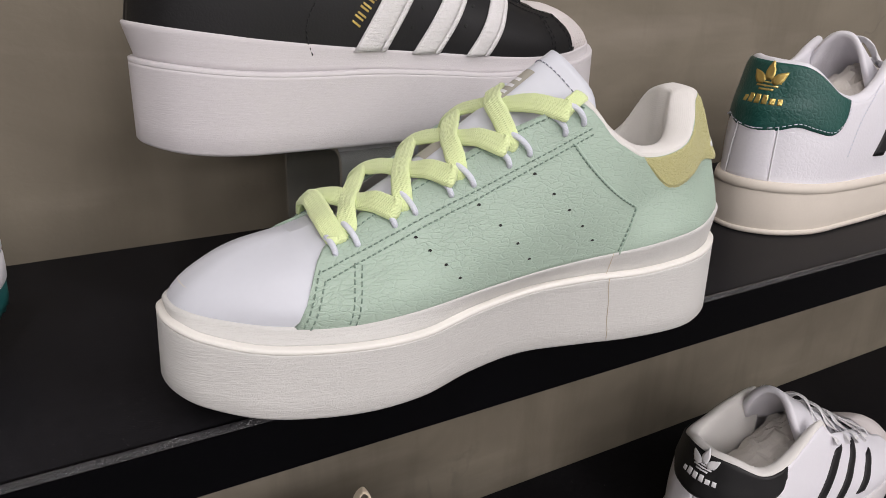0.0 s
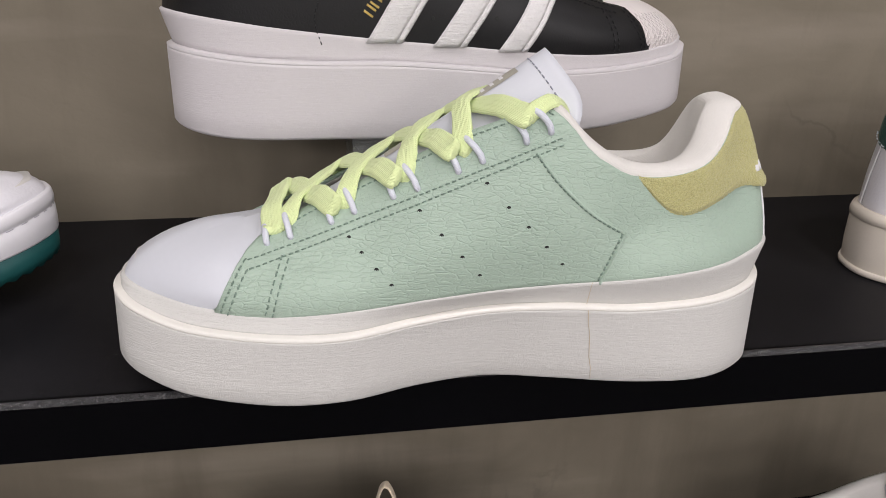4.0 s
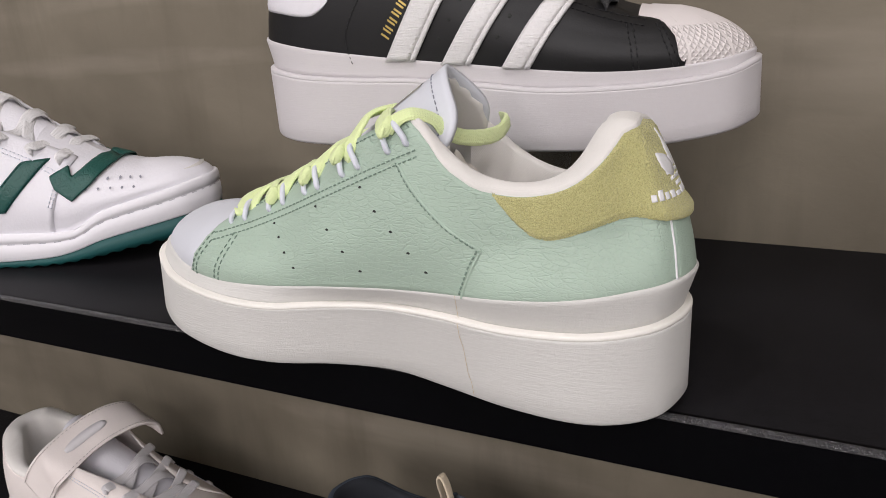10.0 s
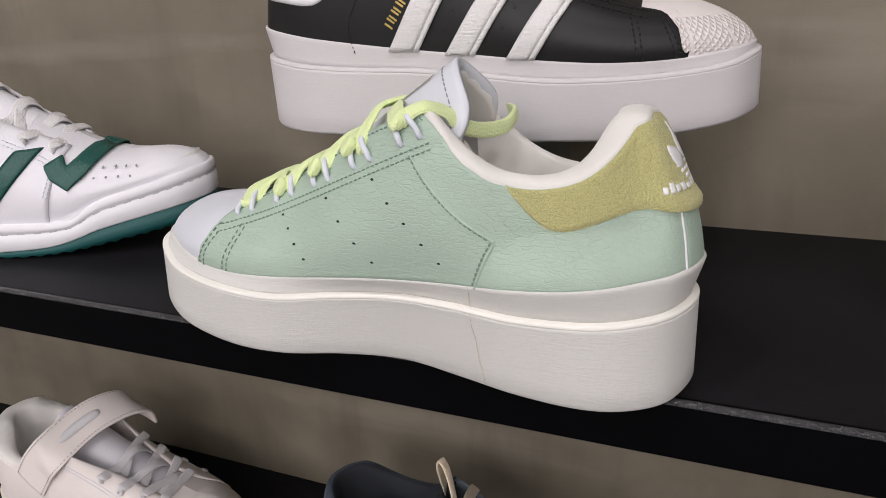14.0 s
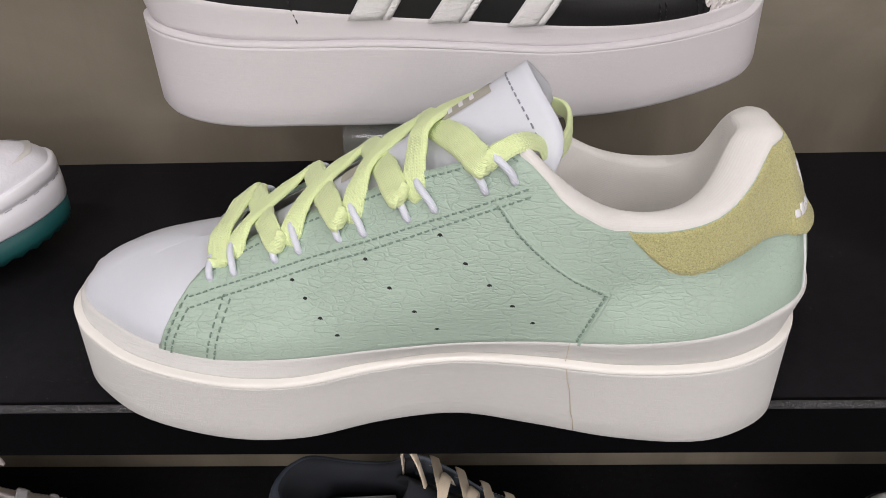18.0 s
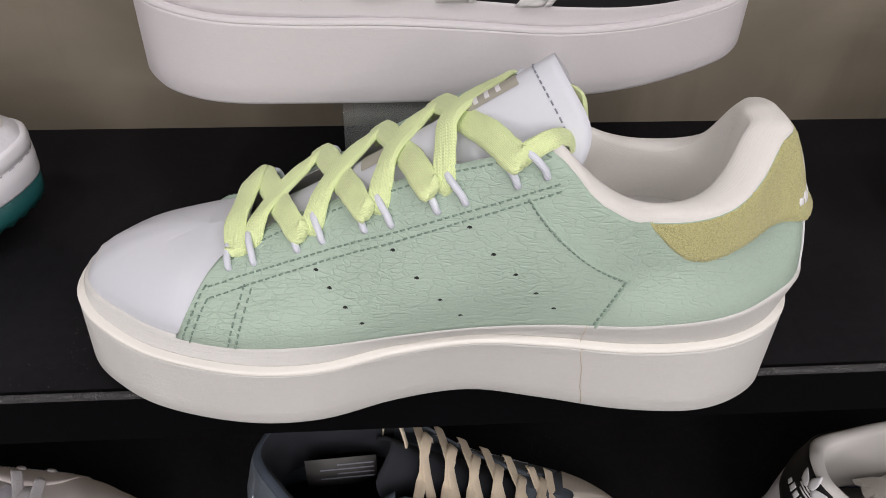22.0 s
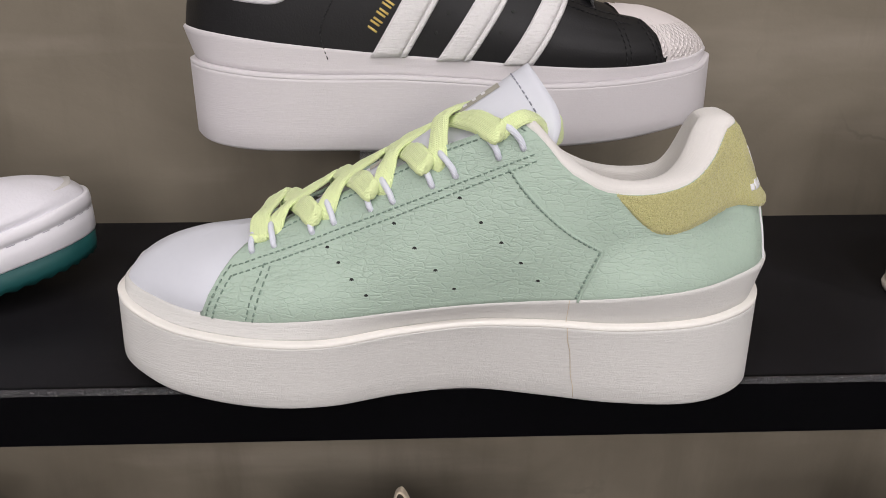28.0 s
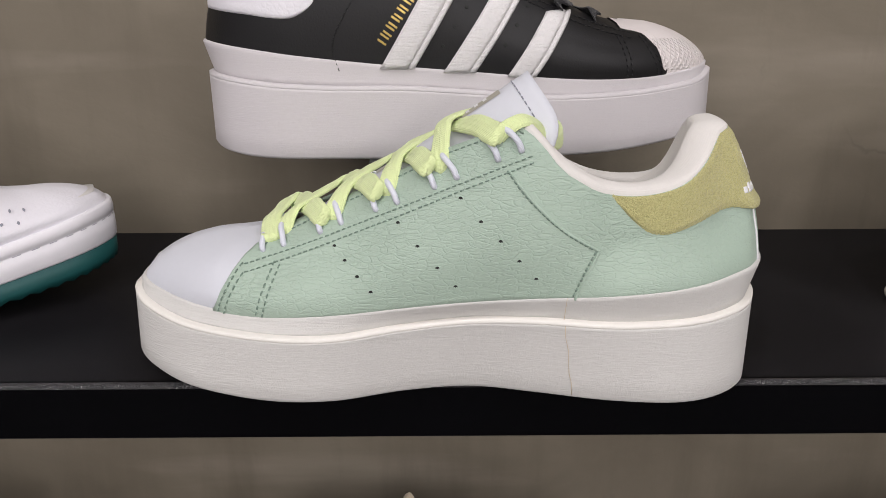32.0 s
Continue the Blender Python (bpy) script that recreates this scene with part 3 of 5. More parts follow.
class Last:
    """The shape of one shoe. sole: None for the tall platform, else the height of a flat cup sole."""

    def __init__(self, sole=None, edge_in=EDGE_IN, edge_out=EDGE_OUT, lift=0.0, heel=121.5, ref=None, lean=None):
        self.lean = table(list(lean)) if lean else None
        self.sole = sole
        self.lift_toe, self.lift_heel = lift if isinstance(lift, tuple) else (lift, lift)
        self.ztop = z_top if sole is None else table(sole) if isinstance(sole, list) else table([(-157, sole + 6), (-130, sole + 2), (-100, sole), (40, sole), (131, sole + 4)])
        self.ref = table(ref) if ref else self.ztop
        self.high = table(list(HIGH[:-1]) + [(131, heel)])
        self.e_in, self.e_out = table(list(edge_in)), table(list(edge_out))
        self.top = self.loop(Y_TOP, -4.0, 4.5, self.ztop)
        self.ledge = self.loop(Y_LEDGE, 0.0, 0.0, z_ledge)
        self.foot = self.loop(Y_FOOT, -1.0, -1.2, z_foot)

    def loop(self, y_in, y_off, x_in, zf):
        pts = []
        for k, (x, y) in enumerate(zip(X_IN, y_in)):
            x = x + x_in if x < -120 else (x + (1.0 if zf is not z_foot else -x_in) if x > 120 else x)
            pts.append((x, y, zf(x)))
        for x, y in zip(X_OUT, Y_OUT):
            c = mid_y(x)
            x2 = x + x_in * 0.8 if x < -120 else x
            pts.append((x2, y + y_off * min(1, abs(y - c) / 25), zf(x2)))
        return catmull(pts, NSEG, True)

    def base(self, u):
        i = int(math.floor(u)) % NLOOP
        f = u - math.floor(u)
        return self.top[i].lerp(self.top[(i + 1) % NLOOP], f)

    def u_of(self, x, outer=False):
        """Place on the loop for a given x, on the inner or the outer side."""
        a, b = (0, 13 * NSEG) if not outer else (NLOOP, 13 * NSEG)
        for _ in range(40):
            m = (a + b) / 2
            if self.base(m % NLOOP).x < x:
                a = m
            else:
                b = m
        return (a + b) / 2

    def dz(self, x):
        return self.ref(x) - z_top(x) + self.lift_toe + (self.lift_heel - self.lift_toe) * min(1, max(0, (x + 120) / 200))

    def point(self, u, z=None, t=None):
        """The upper's surface over the loop place u, at height z (or at the share t of its height)."""
        m = self.base(u % NLOOP)
        x = m.x
        high = self.high(x) + self.dz(x)
        if t is None:
            t = (z - m.z) / (high - m.z)
        t = min(max(t, -0.2), 1.0)
        z = m.z + (high - m.z) * t
        if x < -101:
            z -= (self.dz(x) - self.dz(-101)) * max(t, 0) ** 3
        toe = min(1, max(0, (-102 - x) / 44))
        heel = min(1, max(0, (x - 85) / 40))
        p = 3.0 - 1.5 * toe - 1.5 * heel
        q = 1.65 + 0.35 * toe + 0.85 * heel
        tt = max(t, 0.0)
        w = max(0.0, 1 - tt ** p) ** (1 / q)
        # the wall swells a little above the sole
        w *= 1 + 0.045 * math.sin(min(1, tt / 0.5) * math.pi) * (1 - toe)
        # the heel leans forward
        w -= heel * heel_lean(tt)
        cx = min(max(x, -101), 86)
        cy = mid_y(cx)
        y = cy + (m.y - cy) * w
        if self.lean and u % NLOOP <= 13 * NSEG:
            # the inner wall leans in above the sole
            k = min(1.0, max(0.0, (z - m.z) / 24))
            y += self.lean(x) * k * k * (3 - 2 * k) * min(1.0, 1.25 * w)
        return Vector((cx + (x - cx) * w, y, z))

    def normal(self, u, z):
        a = self.point(u + 0.6, z) - self.point(u - 0.6, z)
        b = self.point(u, z + 0.6) - self.point(u, z - 0.6)
        n = a.cross(b)
        return n.normalized() if n.length > 1e-9 else Vector((0, -1, 0))

    def on(self, x, z, out=0.0, outer=False):
        u = self.u_of(x, outer)
        z = z + self.dz(x)
        return self.point(u, z) + self.normal(u, z) * out

    def edge(self, u):
        u = u % NLOOP
        x = self.base(u).x
        inner = u <= 13 * NSEG
        e = (self.e_in if inner else self.e_out)(x)
        return e + self.dz(x)


MM = 0.001


def mm(rows):
    return [[Vector(p) * MM for p in r] for r in rows]


def sole_part(name, loops, mat, parent, label="", cap_top=True):
    """A body from closed loops, first one below."""
    verts = [p * MM for lp in loops for p in lp]
    n = len(loops[0])
    faces = quads(len(loops), n, wrap_c=True)
    faces.append(tuple(range(n - 1, -1, -1)))
    if cap_top:
        faces.append(tuple((len(loops) - 1) * n + k for k in range(n)))
    return obj(name, verts, faces, mat, parent, label)


def inset(loop, d, z=None, dz=0.0):
    """The loop moved outward by d (inward: minus)."""
    out = []
    n = len(loop)
    for i, p in enumerate(loop):
        t = loop[(i + 1) % n] - loop[i - 1]
        nrm = Vector((-t.y, t.x, 0)).normalized() * -1
        q = p - nrm * -d
        out.append(Vector((q.x, q.y, (p.z if z is None else z) + dz)))
    return out


def blend(a, b, f):
    return [p.lerp(q, f) for p, q in zip(a, b)]


def platform_sole(L, parent, mat, edge_mat):
    """Tall two-step platform: the lower slab with its bright ledge, and the upper foxing band."""
    foot, ledge, top = L.foot, L.ledge, L.top
    lower = [inset(foot, -2.5, dz=0.0), inset(foot, -0.8, dz=0.7), inset(foot, 0, dz=2.0)]
    lower += [blend(inset(foot, 0, dz=2.0), ledge, f) for f in (0.25, 0.5, 0.75, 0.93)]
    sole_part("outsole", lower + [inset(ledge, 0.0, dz=-1.2)], mat, parent, "tall platform slab with wavy grain")
    bead = 0.1 if edge_mat is not mat else -0.02
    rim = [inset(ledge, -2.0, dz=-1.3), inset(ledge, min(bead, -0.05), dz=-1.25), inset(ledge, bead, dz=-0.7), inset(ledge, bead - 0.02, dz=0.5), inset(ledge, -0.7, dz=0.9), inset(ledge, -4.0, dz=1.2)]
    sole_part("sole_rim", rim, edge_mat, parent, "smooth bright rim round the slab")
    low = inset(ledge, -3.0, dz=0.8)
    hi = inset(top, 1.6)
    band = [low] + [blend(low, hi, f) for f in (0.2, 0.45, 0.7, 0.9)] + [inset(top, 1.6, dz=0.2), inset(top, 1.1, dz=1.0), inset(top, 0.2, dz=1.3), inset(top, -4, dz=0.6)]
    sole_part("midsole_band", band, mat, parent, "upper foxing band with fine ripples")


def stitch_line(name, L, pts, mat, parent, pitch=2.7, size=0.33, out=1.5, outer=False, double=0.0):
    """Short thread stitches along a path of (x, z) on the side of the upper."""
    path = catmull([(p[0], 0, p[1]) for p in pts], 10)
    verts, faces = [], []
    for off in ((-double / 2, double / 2) if double else (0.0,)):
        run = []
        for i, p in enumerate(path):
            t = path[min(i + 1, len(path) - 1)] - path[max(i - 1, 0)]
            s = Vector((-t.z, 0, t.x)).normalized()
            run.append(p + s * off)
        total = [0.0]
        for a, b in zip(run, run[1:]):
            total.append(total[-1] + (b - a).length)
        d = pitch * 0.5
        while d < total[-1] - pitch * 0.3:
            ends = []
            for dd in (d - pitch * 0.29, d, d + pitch * 0.29):
                k = max(i for i in range(len(total)) if total[i] <= max(dd, 0))
                k = min(k, len(run) - 2)
                f = (dd - total[k]) / max(total[k + 1] - total[k], 1e-6)
                q = run[k].lerp(run[k + 1], f)
                ends.append(q)
            P = [L.on(q.x, q.z, out + (0.12 if j == 1 else -0.25), outer) * MM for j, q in enumerate(ends)]
            v, f = tube_data(P, size * MM, 5)
            faces += [tuple(len(verts) + k for k in ff) for ff in f]
            verts += v
            d += pitch
    return obj(name, verts, faces, mat, parent)


def side_panel(name, L, mat, parent, front, back_u, outer=False, out=1.2, thick=1.6, n=64, m=26, label="", edge_drop=0.0, z_low=-2.0):
    """A panel from the sole to the upper's edge; front: (x at the sole, x at the edge)."""
    rows = []
    for j in range(m + 1):
        v = j / m
        row = []
        x0 = front[0] + (front[1] - front[0]) * v ** 1.15
        u0 = L.u_of(x0, outer)
        for i in range(n + 1):
            u = u0 + (back_u - u0) * i / n
            b = L.base(u % NLOOP)
            lo = b.z + z_low
            z = lo + (L.edge(u) - edge_drop - lo) * v
            row.append((L.point(u, z) + L.normal(u, z) * out) * MM)
        rows.append(row)
    if outer:
        rows = [list(reversed(r)) for r in rows]
    return sheet(name, rows, mat, parent, label, thick * MM)


def toe_box(L, mat, parent, x_end, label="", n=90, m=18, out=0.0, t_end=1.0, name="vamp"):
    ua, ub = L.u_of(x_end), L.u_of(x_end, True) - NLOOP
    rows = []
    for j in range(m + 1):
        t = -0.06 + (t_end + 0.06) * j / m
        row = []
        for i in range(n + 1):
            u = ub + (ua - ub) * i / n
            p = L.point(u % NLOOP, t=t)
            if out:
                c = L.point(u % NLOOP, t=max(t - 0.03, 0))
                d = Vector((p.x - max(min(p.x, 86), -112), p.y - mid_y(p.x), 10)).normalized()
                p = p + d * out
            row.append(p * MM)
        rows.append(row)
    ob = sheet(name, rows, mat, parent, label)
    bm = bmesh.new()
    bm.from_mesh(ob.data)
    bmesh.ops.remove_doubles(bm, verts=bm.verts[:], dist=0.0002)
    bm.to_mesh(ob.data)
    bm.free()
    ob.data.polygons.foreach_set("use_smooth", [True] * len(ob.data.polygons))
    # round and up the toe, in centimetres
    layer = ob.data.uv_layers.new(name="round")
    for lp in ob.data.loops:
        c = ob.data.vertices[lp.vertex_index].co
        layer.data[lp.index].uv = (math.atan2(c.y - 0.022, -0.096 - c.x) * 4.5, c.z * 100)
    return ob


def collar(L, mat, parent, x_front=21, deep=34, label="padded collar lining", pad=3.0, rise=3.0, start=50, proud=0.0, soft=60):
    """The rolled, padded rim and the lining below it, from one eyestay corner round the heel to the other.
    pad: how much thicker the roll grows towards the heel; rise: how much higher."""
    ua, ub = L.u_of(x_front), L.u_of(x_front, True)
    rows = []
    n = 140
    for i in range(n + 1):
        u = ua + (ub - ua) * i / n
        x = L.base(u % NLOOP).x
        back = min(1, max(0, (x - start) / (110 - start)))
        back = back * back * (3 - 2 * back)
        r, h = 3.6 + pad * back, (3.6 + rise * back) * 1.15
        e = L.edge(u)
        p = L.point(u, e) + L.normal(u, e) * (0.6 + proud * back)
        c = Vector((min(x, 74), mid_y(min(x, 74)), 0))
        inn = Vector((c.x - p.x, c.y - p.y, 0)).normalized()
        nu = L.normal(u, e)
        row = [p - nu * 1.5 + Vector((0, 0, -4.0)), p - nu * 0.2 + Vector((0, 0, -1.5))]
        for k in range(1, 13):
            a = math.pi * k / 12
            row.append(p + inn * (r * (1 - math.cos(a))) + Vector((0, 0, h * math.sin(a))))
        q = row[-1]
        for k in range(1, 12):
            f = k / 11
            bulge = 0.4 * pad * math.sin(min(1, f * 1.8) * math.pi) * back - 0.35 * r * f * back
            row.append(q + inn * (1.0 * f + bulge) - Vector((0, 0, (deep + 12 * back) * f)))
        rows.append(row)
    rows = [[rows[i][k] for i in range(n + 1)] for k in range(len(rows[0]))]
    # the padding rounds out the bends, more so further inside
    for k in range(7, len(rows)):
        for _ in range(min(soft, (k - 6) * soft // 8)):
            q = rows[k]
            rows[k] = [q[0]] + [(q[i - 1] + q[i] * 2 + q[i + 1]) / 4 for i in range(1, n)] + [q[n]]
    rows = mm(rows)
    ob = sheet("collar", rows, mat, parent, label)
    # along and across the rim, in centimetres
    layer = ob.data.uv_layers.new(name="along")
    run = [0.0]
    for k in range(1, len(rows)):
        run.append(run[-1] + (rows[k][n // 2] - rows[k - 1][n // 2]).length * 100)
    for lp in ob.data.loops:
        layer.data[lp.index].uv = ((lp.vertex_index % (n + 1)) * 0.25, run[lp.vertex_index // (n + 1)])
    return ob


def insole(L, mat, parent):
    top = L.top
    lp = inset(top, -5, dz=8)
    return sole_part("insole", [inset(top, -5, dz=2), lp], mat, parent)


def patch_swell(x, z, swell):
    """The roll along the foot of the heel patch."""
    return swell * math.exp(-((z - 81.5) / 4.5) ** 2) * min(1, max(0, (x - 104) / 20))


def heel_tab(L, mat, parent, low, x_front, label, out=2.0, name="heel_tab", swell=2.0, z_hi=1.2, nap=0.0):
    """The patch round the heel: low gives its lower edge by x; it ends at the collar's seam."""
    ua, ub = L.u_of(x_front), L.u_of(x_front, True)
    n, m = (440, 84) if nap else (120, 22)
    rows = []
    for j in range(m + 1):
        v = j / m
        row = []
        for i in range(n + 1):
            u = ua + (ub - ua) * i / n
            x = L.base(u).x
            hi = L.edge(u) + z_hi
            lo = min(low(x) + L.dz(x), hi - 0.2)
            z = lo + (hi - lo) * v
            o = out + patch_swell(x, z - L.dz(x), swell)
            o = max(o * min(1, 0.62 + 4.0 * v, 0.7 + 4.0 * (1 - v), 0.6 + 15 * i / n, 0.6 + 15 * (n - i) / n), 1.35)
            p = L.point(u, z)
            if nap:
                # rough tufts of the suede
                o += nap * (noise.noise(p * 1.1) + 0.7 * noise.noise(p * 2.3 + Vector((5, 3, 8))))
            row.append((p + L.normal(u, z) * o) * MM)
        rows.append(row)
    return sheet(name, rows, mat, parent, label, 1.6 * MM)


TONGUE = dict(tip=(24.5, 16.5, 139), start=(-97, 22.5, 60.5), w0=15, w1=24, drop0=5, drop1=28, flare=19, fold=1.65)


# a wide tongue that arches evenly
ROUND_TONGUE = dict(TONGUE, w1=27, drop1=40, flare=6, fold=2.5)


def tongue_at(L, s, k, up=0.0, tip=None, g=TONGUE):
    """A place on the tongue: s runs from its root to its tip, k across it; it bends like a roof along its middle."""
    a, b = Vector(g["start"]), Vector(tip or g["tip"])
    a.z += L.dz(a.x)
    b.z += L.dz(b.x)
    corner = max(0.0, (abs(k) - 0.6) / 0.4)
    s = s * (1 - 0.075 * corner ** 2.5 * s ** 6)
    c = a.lerp(b, s) + Vector((0, 0, -2.2 * math.sin(s * math.pi)))
    w, d = g["w0"] + (g["w1"] - g["w0"]) * math.sqrt(s), g["drop0"] + (g["drop1"] - g["drop0"]) * s ** 1.5
    fold = 2.2 + (g["fold"] - 2.2) * s * s
    return c + Vector((g["flare"] * s * s * abs(k) ** 1.6, k * w, -d * abs(k) ** fold + up))


def tongue(L, mat, parent, label="", thick=2.2, name="tongue", tip=None, shape=TONGUE):
    n, m = 44, 28
    rows = [[tongue_at(L, j / n, 1 - 2 * i / m, tip=tip, g=shape) * MM for i in range(m + 1)] for j in range(n + 1)]
    return sheet(name, rows, mat, parent, label, thick * MM)


def ribbon(name, pts, width, mat, parent, thick=1.7, normal=None, label="", crown=0.3, ends=1.0):
    """A flat woven lace through pts with lengthwise ribs; normal: the way its face looks, one for each point."""
    P = catmull(pts, 9)
    N = catmull(normal, 9)
    T = frames_along(P)
    top = []
    for k in range(17):
        a = -1 + k / 8
        top.append((a * 0.97, 0.78 * math.sqrt(max(0, 1 - a ** 6)) + 0.22 * abs(math.sin(k * math.pi / 4 + 0.4))))
    prof = [(-1, -0.1)] + top + [(1, -0.1)] + [(0.93, -0.6), (0.4, -0.8), (-0.4, -0.8), (-0.93, -0.6)]
    verts, uv, run = [], [], 0.0
    for i, (p, t, nn) in enumerate(zip(P, T, N)):
        s = t.cross(nn).normalized()
        up = s.cross(t).normalized()
        f = abs(2 * i / (len(P) - 1) - 1)
        wob = (1 + 0.06 * noise.noise(p * 0.3)) * (1 - (1 - ends) * max(0.0, (f - 0.55) / 0.45) ** 1.5)
        tilt = 0.14 * noise.noise(p * 0.12 + Vector((7, 1, 3)))
        s2 = (s + up * tilt).normalized()
        u2 = s2.cross(t).normalized()
        run += (P[i] - P[i - 1]).length if i else 0
        for a, b in prof:
            verts.append((p + s2 * (a * width / 2 * wob) + u2 * (b * thick / 2 + crown * (1 - a * a))) * MM)
            uv.append((run * 0.1, a * width * 0.05))
    c = len(prof)
    faces = quads(len(P), c, wrap_c=True) + [tuple(range(c - 1, -1, -1)), tuple((len(P) - 1) * c + k for k in range(c))]
    ob = obj(name, verts, faces, mat, parent, label)
    layer = ob.data.uv_layers.new(name="weave")
    for lp in ob.data.loops:
        layer.data[lp.index].uv = uv[lp.vertex_index]
    return ob


def shoe_root(name, m, label):
    e = new(name)
    e.empty_display_size = 0.05
    e.matrix_world = m
    return tagged(e, label, "sneaker", "sneakers on the shelves")


def flat_patch(name, L, pts, mat, parent, out, outer=False, thick=0.5, label="", sub=5):
    """A thin cut-out on the side of the upper, from an outline of (x, z) round its middle."""
    P = catmull([(x, 0, z) for x, z in pts], sub, True) if sub > 1 else [Vector((x, 0, z)) for x, z in pts]
    c = sum(P, Vector()) / len(P)
    verts, faces = [], []
    rings = (1.0, 0.97, 0.66, 0.33)
    for r, o in zip(rings, (out - thick, out, out, out)):
        for p in P:
            q = c.lerp(p, r)
            verts.append(L.on(q.x, q.z, o, outer) * MM)
    n = len(P)
    faces = quads(len(rings), n, wrap_c=True)
    verts.append(L.on(c.x, c.z, out, outer) * MM)
    faces += [((len(rings) - 1) * n + k, (len(rings) - 1) * n + (k + 1) % n, len(verts) - 1) for k in range(n)]
    return obj(name, verts, faces, mat, parent, label)


def strip_patch(name, L, lo, hi, width, mat, parent, out, outer=False, thick=1.0, label="", n=16, m=6):
    """A band on the side running from (x, z) lo to hi."""
    rows = []
    a, b = Vector((lo[0], 0, lo[1])), Vector((hi[0], 0, hi[1]))
    for i in range(n + 1):
        c = a.lerp(b, i / n)
        row = []
        for j in range(m + 1):
            k = -1 + 2 * j / m
            q = c + Vector((1, 0, 0)) * (k * width / 2)
            row.append(L.on(q.x, q.z, out - (0.7 if j in (0, m) else 0) - (0.7 if i in (n,) else 0), outer) * MM)
        rows.append(row)
    if outer:
        rows = [list(reversed(r)) for r in rows]
    return sheet(name, rows, mat, parent, label, thick * MM)


def band_patch(name, L, mid, width, mat, parent, out, outer=False, label="", thick=1.0):
    """A bent band of even width with square ends along mid, points of (x, z) on the side of the upper."""
    P = [Vector((x, 0, z)) for x, z in mid]
    S = []
    for i, p in enumerate(P):
        a = (P[i] - P[i - 1]).normalized() if i else None
        b = (P[i + 1] - P[i]).normalized() if i + 1 < len(P) else None
        t = ((a or b) + (b or a)).normalized()
        k = 1 / max(0.45, t.dot(b or a))
        S.append(Vector((-t.z, 0, t.x)) * k)
    rows = []
    for i in range(len(P) - 1):
        for j in range(5 + (i == len(P) - 2)):
            f = j / 5
            c, s = P[i].lerp(P[i + 1], f), S[i].lerp(S[i + 1], f)
            end = (i == 0 and j == 0) or (i == len(P) - 2 and j == 5)
            rows.append([L.on((c + s * (width / 2 * k)).x, (c + s * (width / 2 * k)).z, out - (0.5 if end or abs(k) == 1 else 0), outer) * MM for k in (-1, -0.9, -0.45, 0, 0.45, 0.9, 1)])
    if outer:
        rows = [list(reversed(r)) for r in rows]
    return sheet(name, rows, mat, parent, label, thick * MM)


def lacing(L, rows, mat, parent, width, lift=1.6, puff=1.3):
    """Criss-cross lacing: rows are x of the eyelet pairs, from the toe up."""
    def foot_pt(x, outer):
        u = L.u_of(x, outer)
        z = L.edge(u) - min(5.6, max(0.6, (x + 84) * 0.16))
        return L.point(u, z) + L.normal(u, z) * 2.8, L.normal(u, z)

    def over(p, q, f):
        c = p.lerp(q, f)
        s = (c.x + 97) / 121.5
        for _ in range(4):
            s = min(max(s, 0.0), 1.0)
            w = TONGUE["w0"] + (TONGUE["w1"] - TONGUE["w0"]) * math.sqrt(s)
            k = max(-1, min(1, (c.y - 22.5 + 7 * s) / w))
            t = tongue_at(L, s, k)
            s += (c.x - t.x) / 121.5
        return Vector((c.x, c.y, max(t.z + lift, c.z + 1.0)))
    up_n = Vector((-0.5, 0, 0.86))
    for i in range(len(rows)):
        a, na = foot_pt(rows[i], False)
        b, nb = foot_pt(rows[i], True)
        if i == 0:
            p0, p1 = a + Vector((0, 0, 0)), b
            pts = [p0 - na * 3.6 + Vector((0, 0, -1.6)), p0 + na * 0.4 + Vector((0, 0, 0.8)), over(p0, p1, 0.3), over(p0, p1, 0.5), over(p0, p1, 0.7), p1 + Vector((0, 0, 1.5)), p1 - nb * 3.6 + Vector((0, 0, -3))]
            ribbon("lace", pts, width, mat, parent, normal=[na, na + up_n, up_n, up_n, up_n, nb + up_n, nb], thick=puff)
        if i + 1 < len(rows):
            a2, na2 = foot_pt(rows[i + 1], False)
            b2, nb2 = foot_pt(rows[i + 1], True)
            for (p0, n0, p1, n1, h) in ((b + Vector((3, 0, 0)), nb, a2 - Vector((2, 0, 0)), na2, 0.0), (a + Vector((3, 0, 0)), na, b2 - Vector((2, 0, 0)), nb2, 1.4)):
                raise_ = Vector((-0.5, 0, 0.86)) * h
                pts = [over(p0, p1, 0.05) - n0 * 2 + Vector((0, 0, -7)), over(p0, p1, 0.14) + Vector((0, 0, -2)), over(p0, p1, 0.3) + raise_, over(p0, p1, 0.5) + raise_, over(p0, p1, 0.7) + raise_, p1 + n1 * 0.6 + Vector((0, 0, 0.8)), p1 - n1 * 3.6 + Vector((0, 0, -1.6))]
                ribbon("lace", pts, width, mat, parent, normal=[n0, n0 + up_n, up_n, up_n, up_n, n1 + up_n, n1], thick=puff)


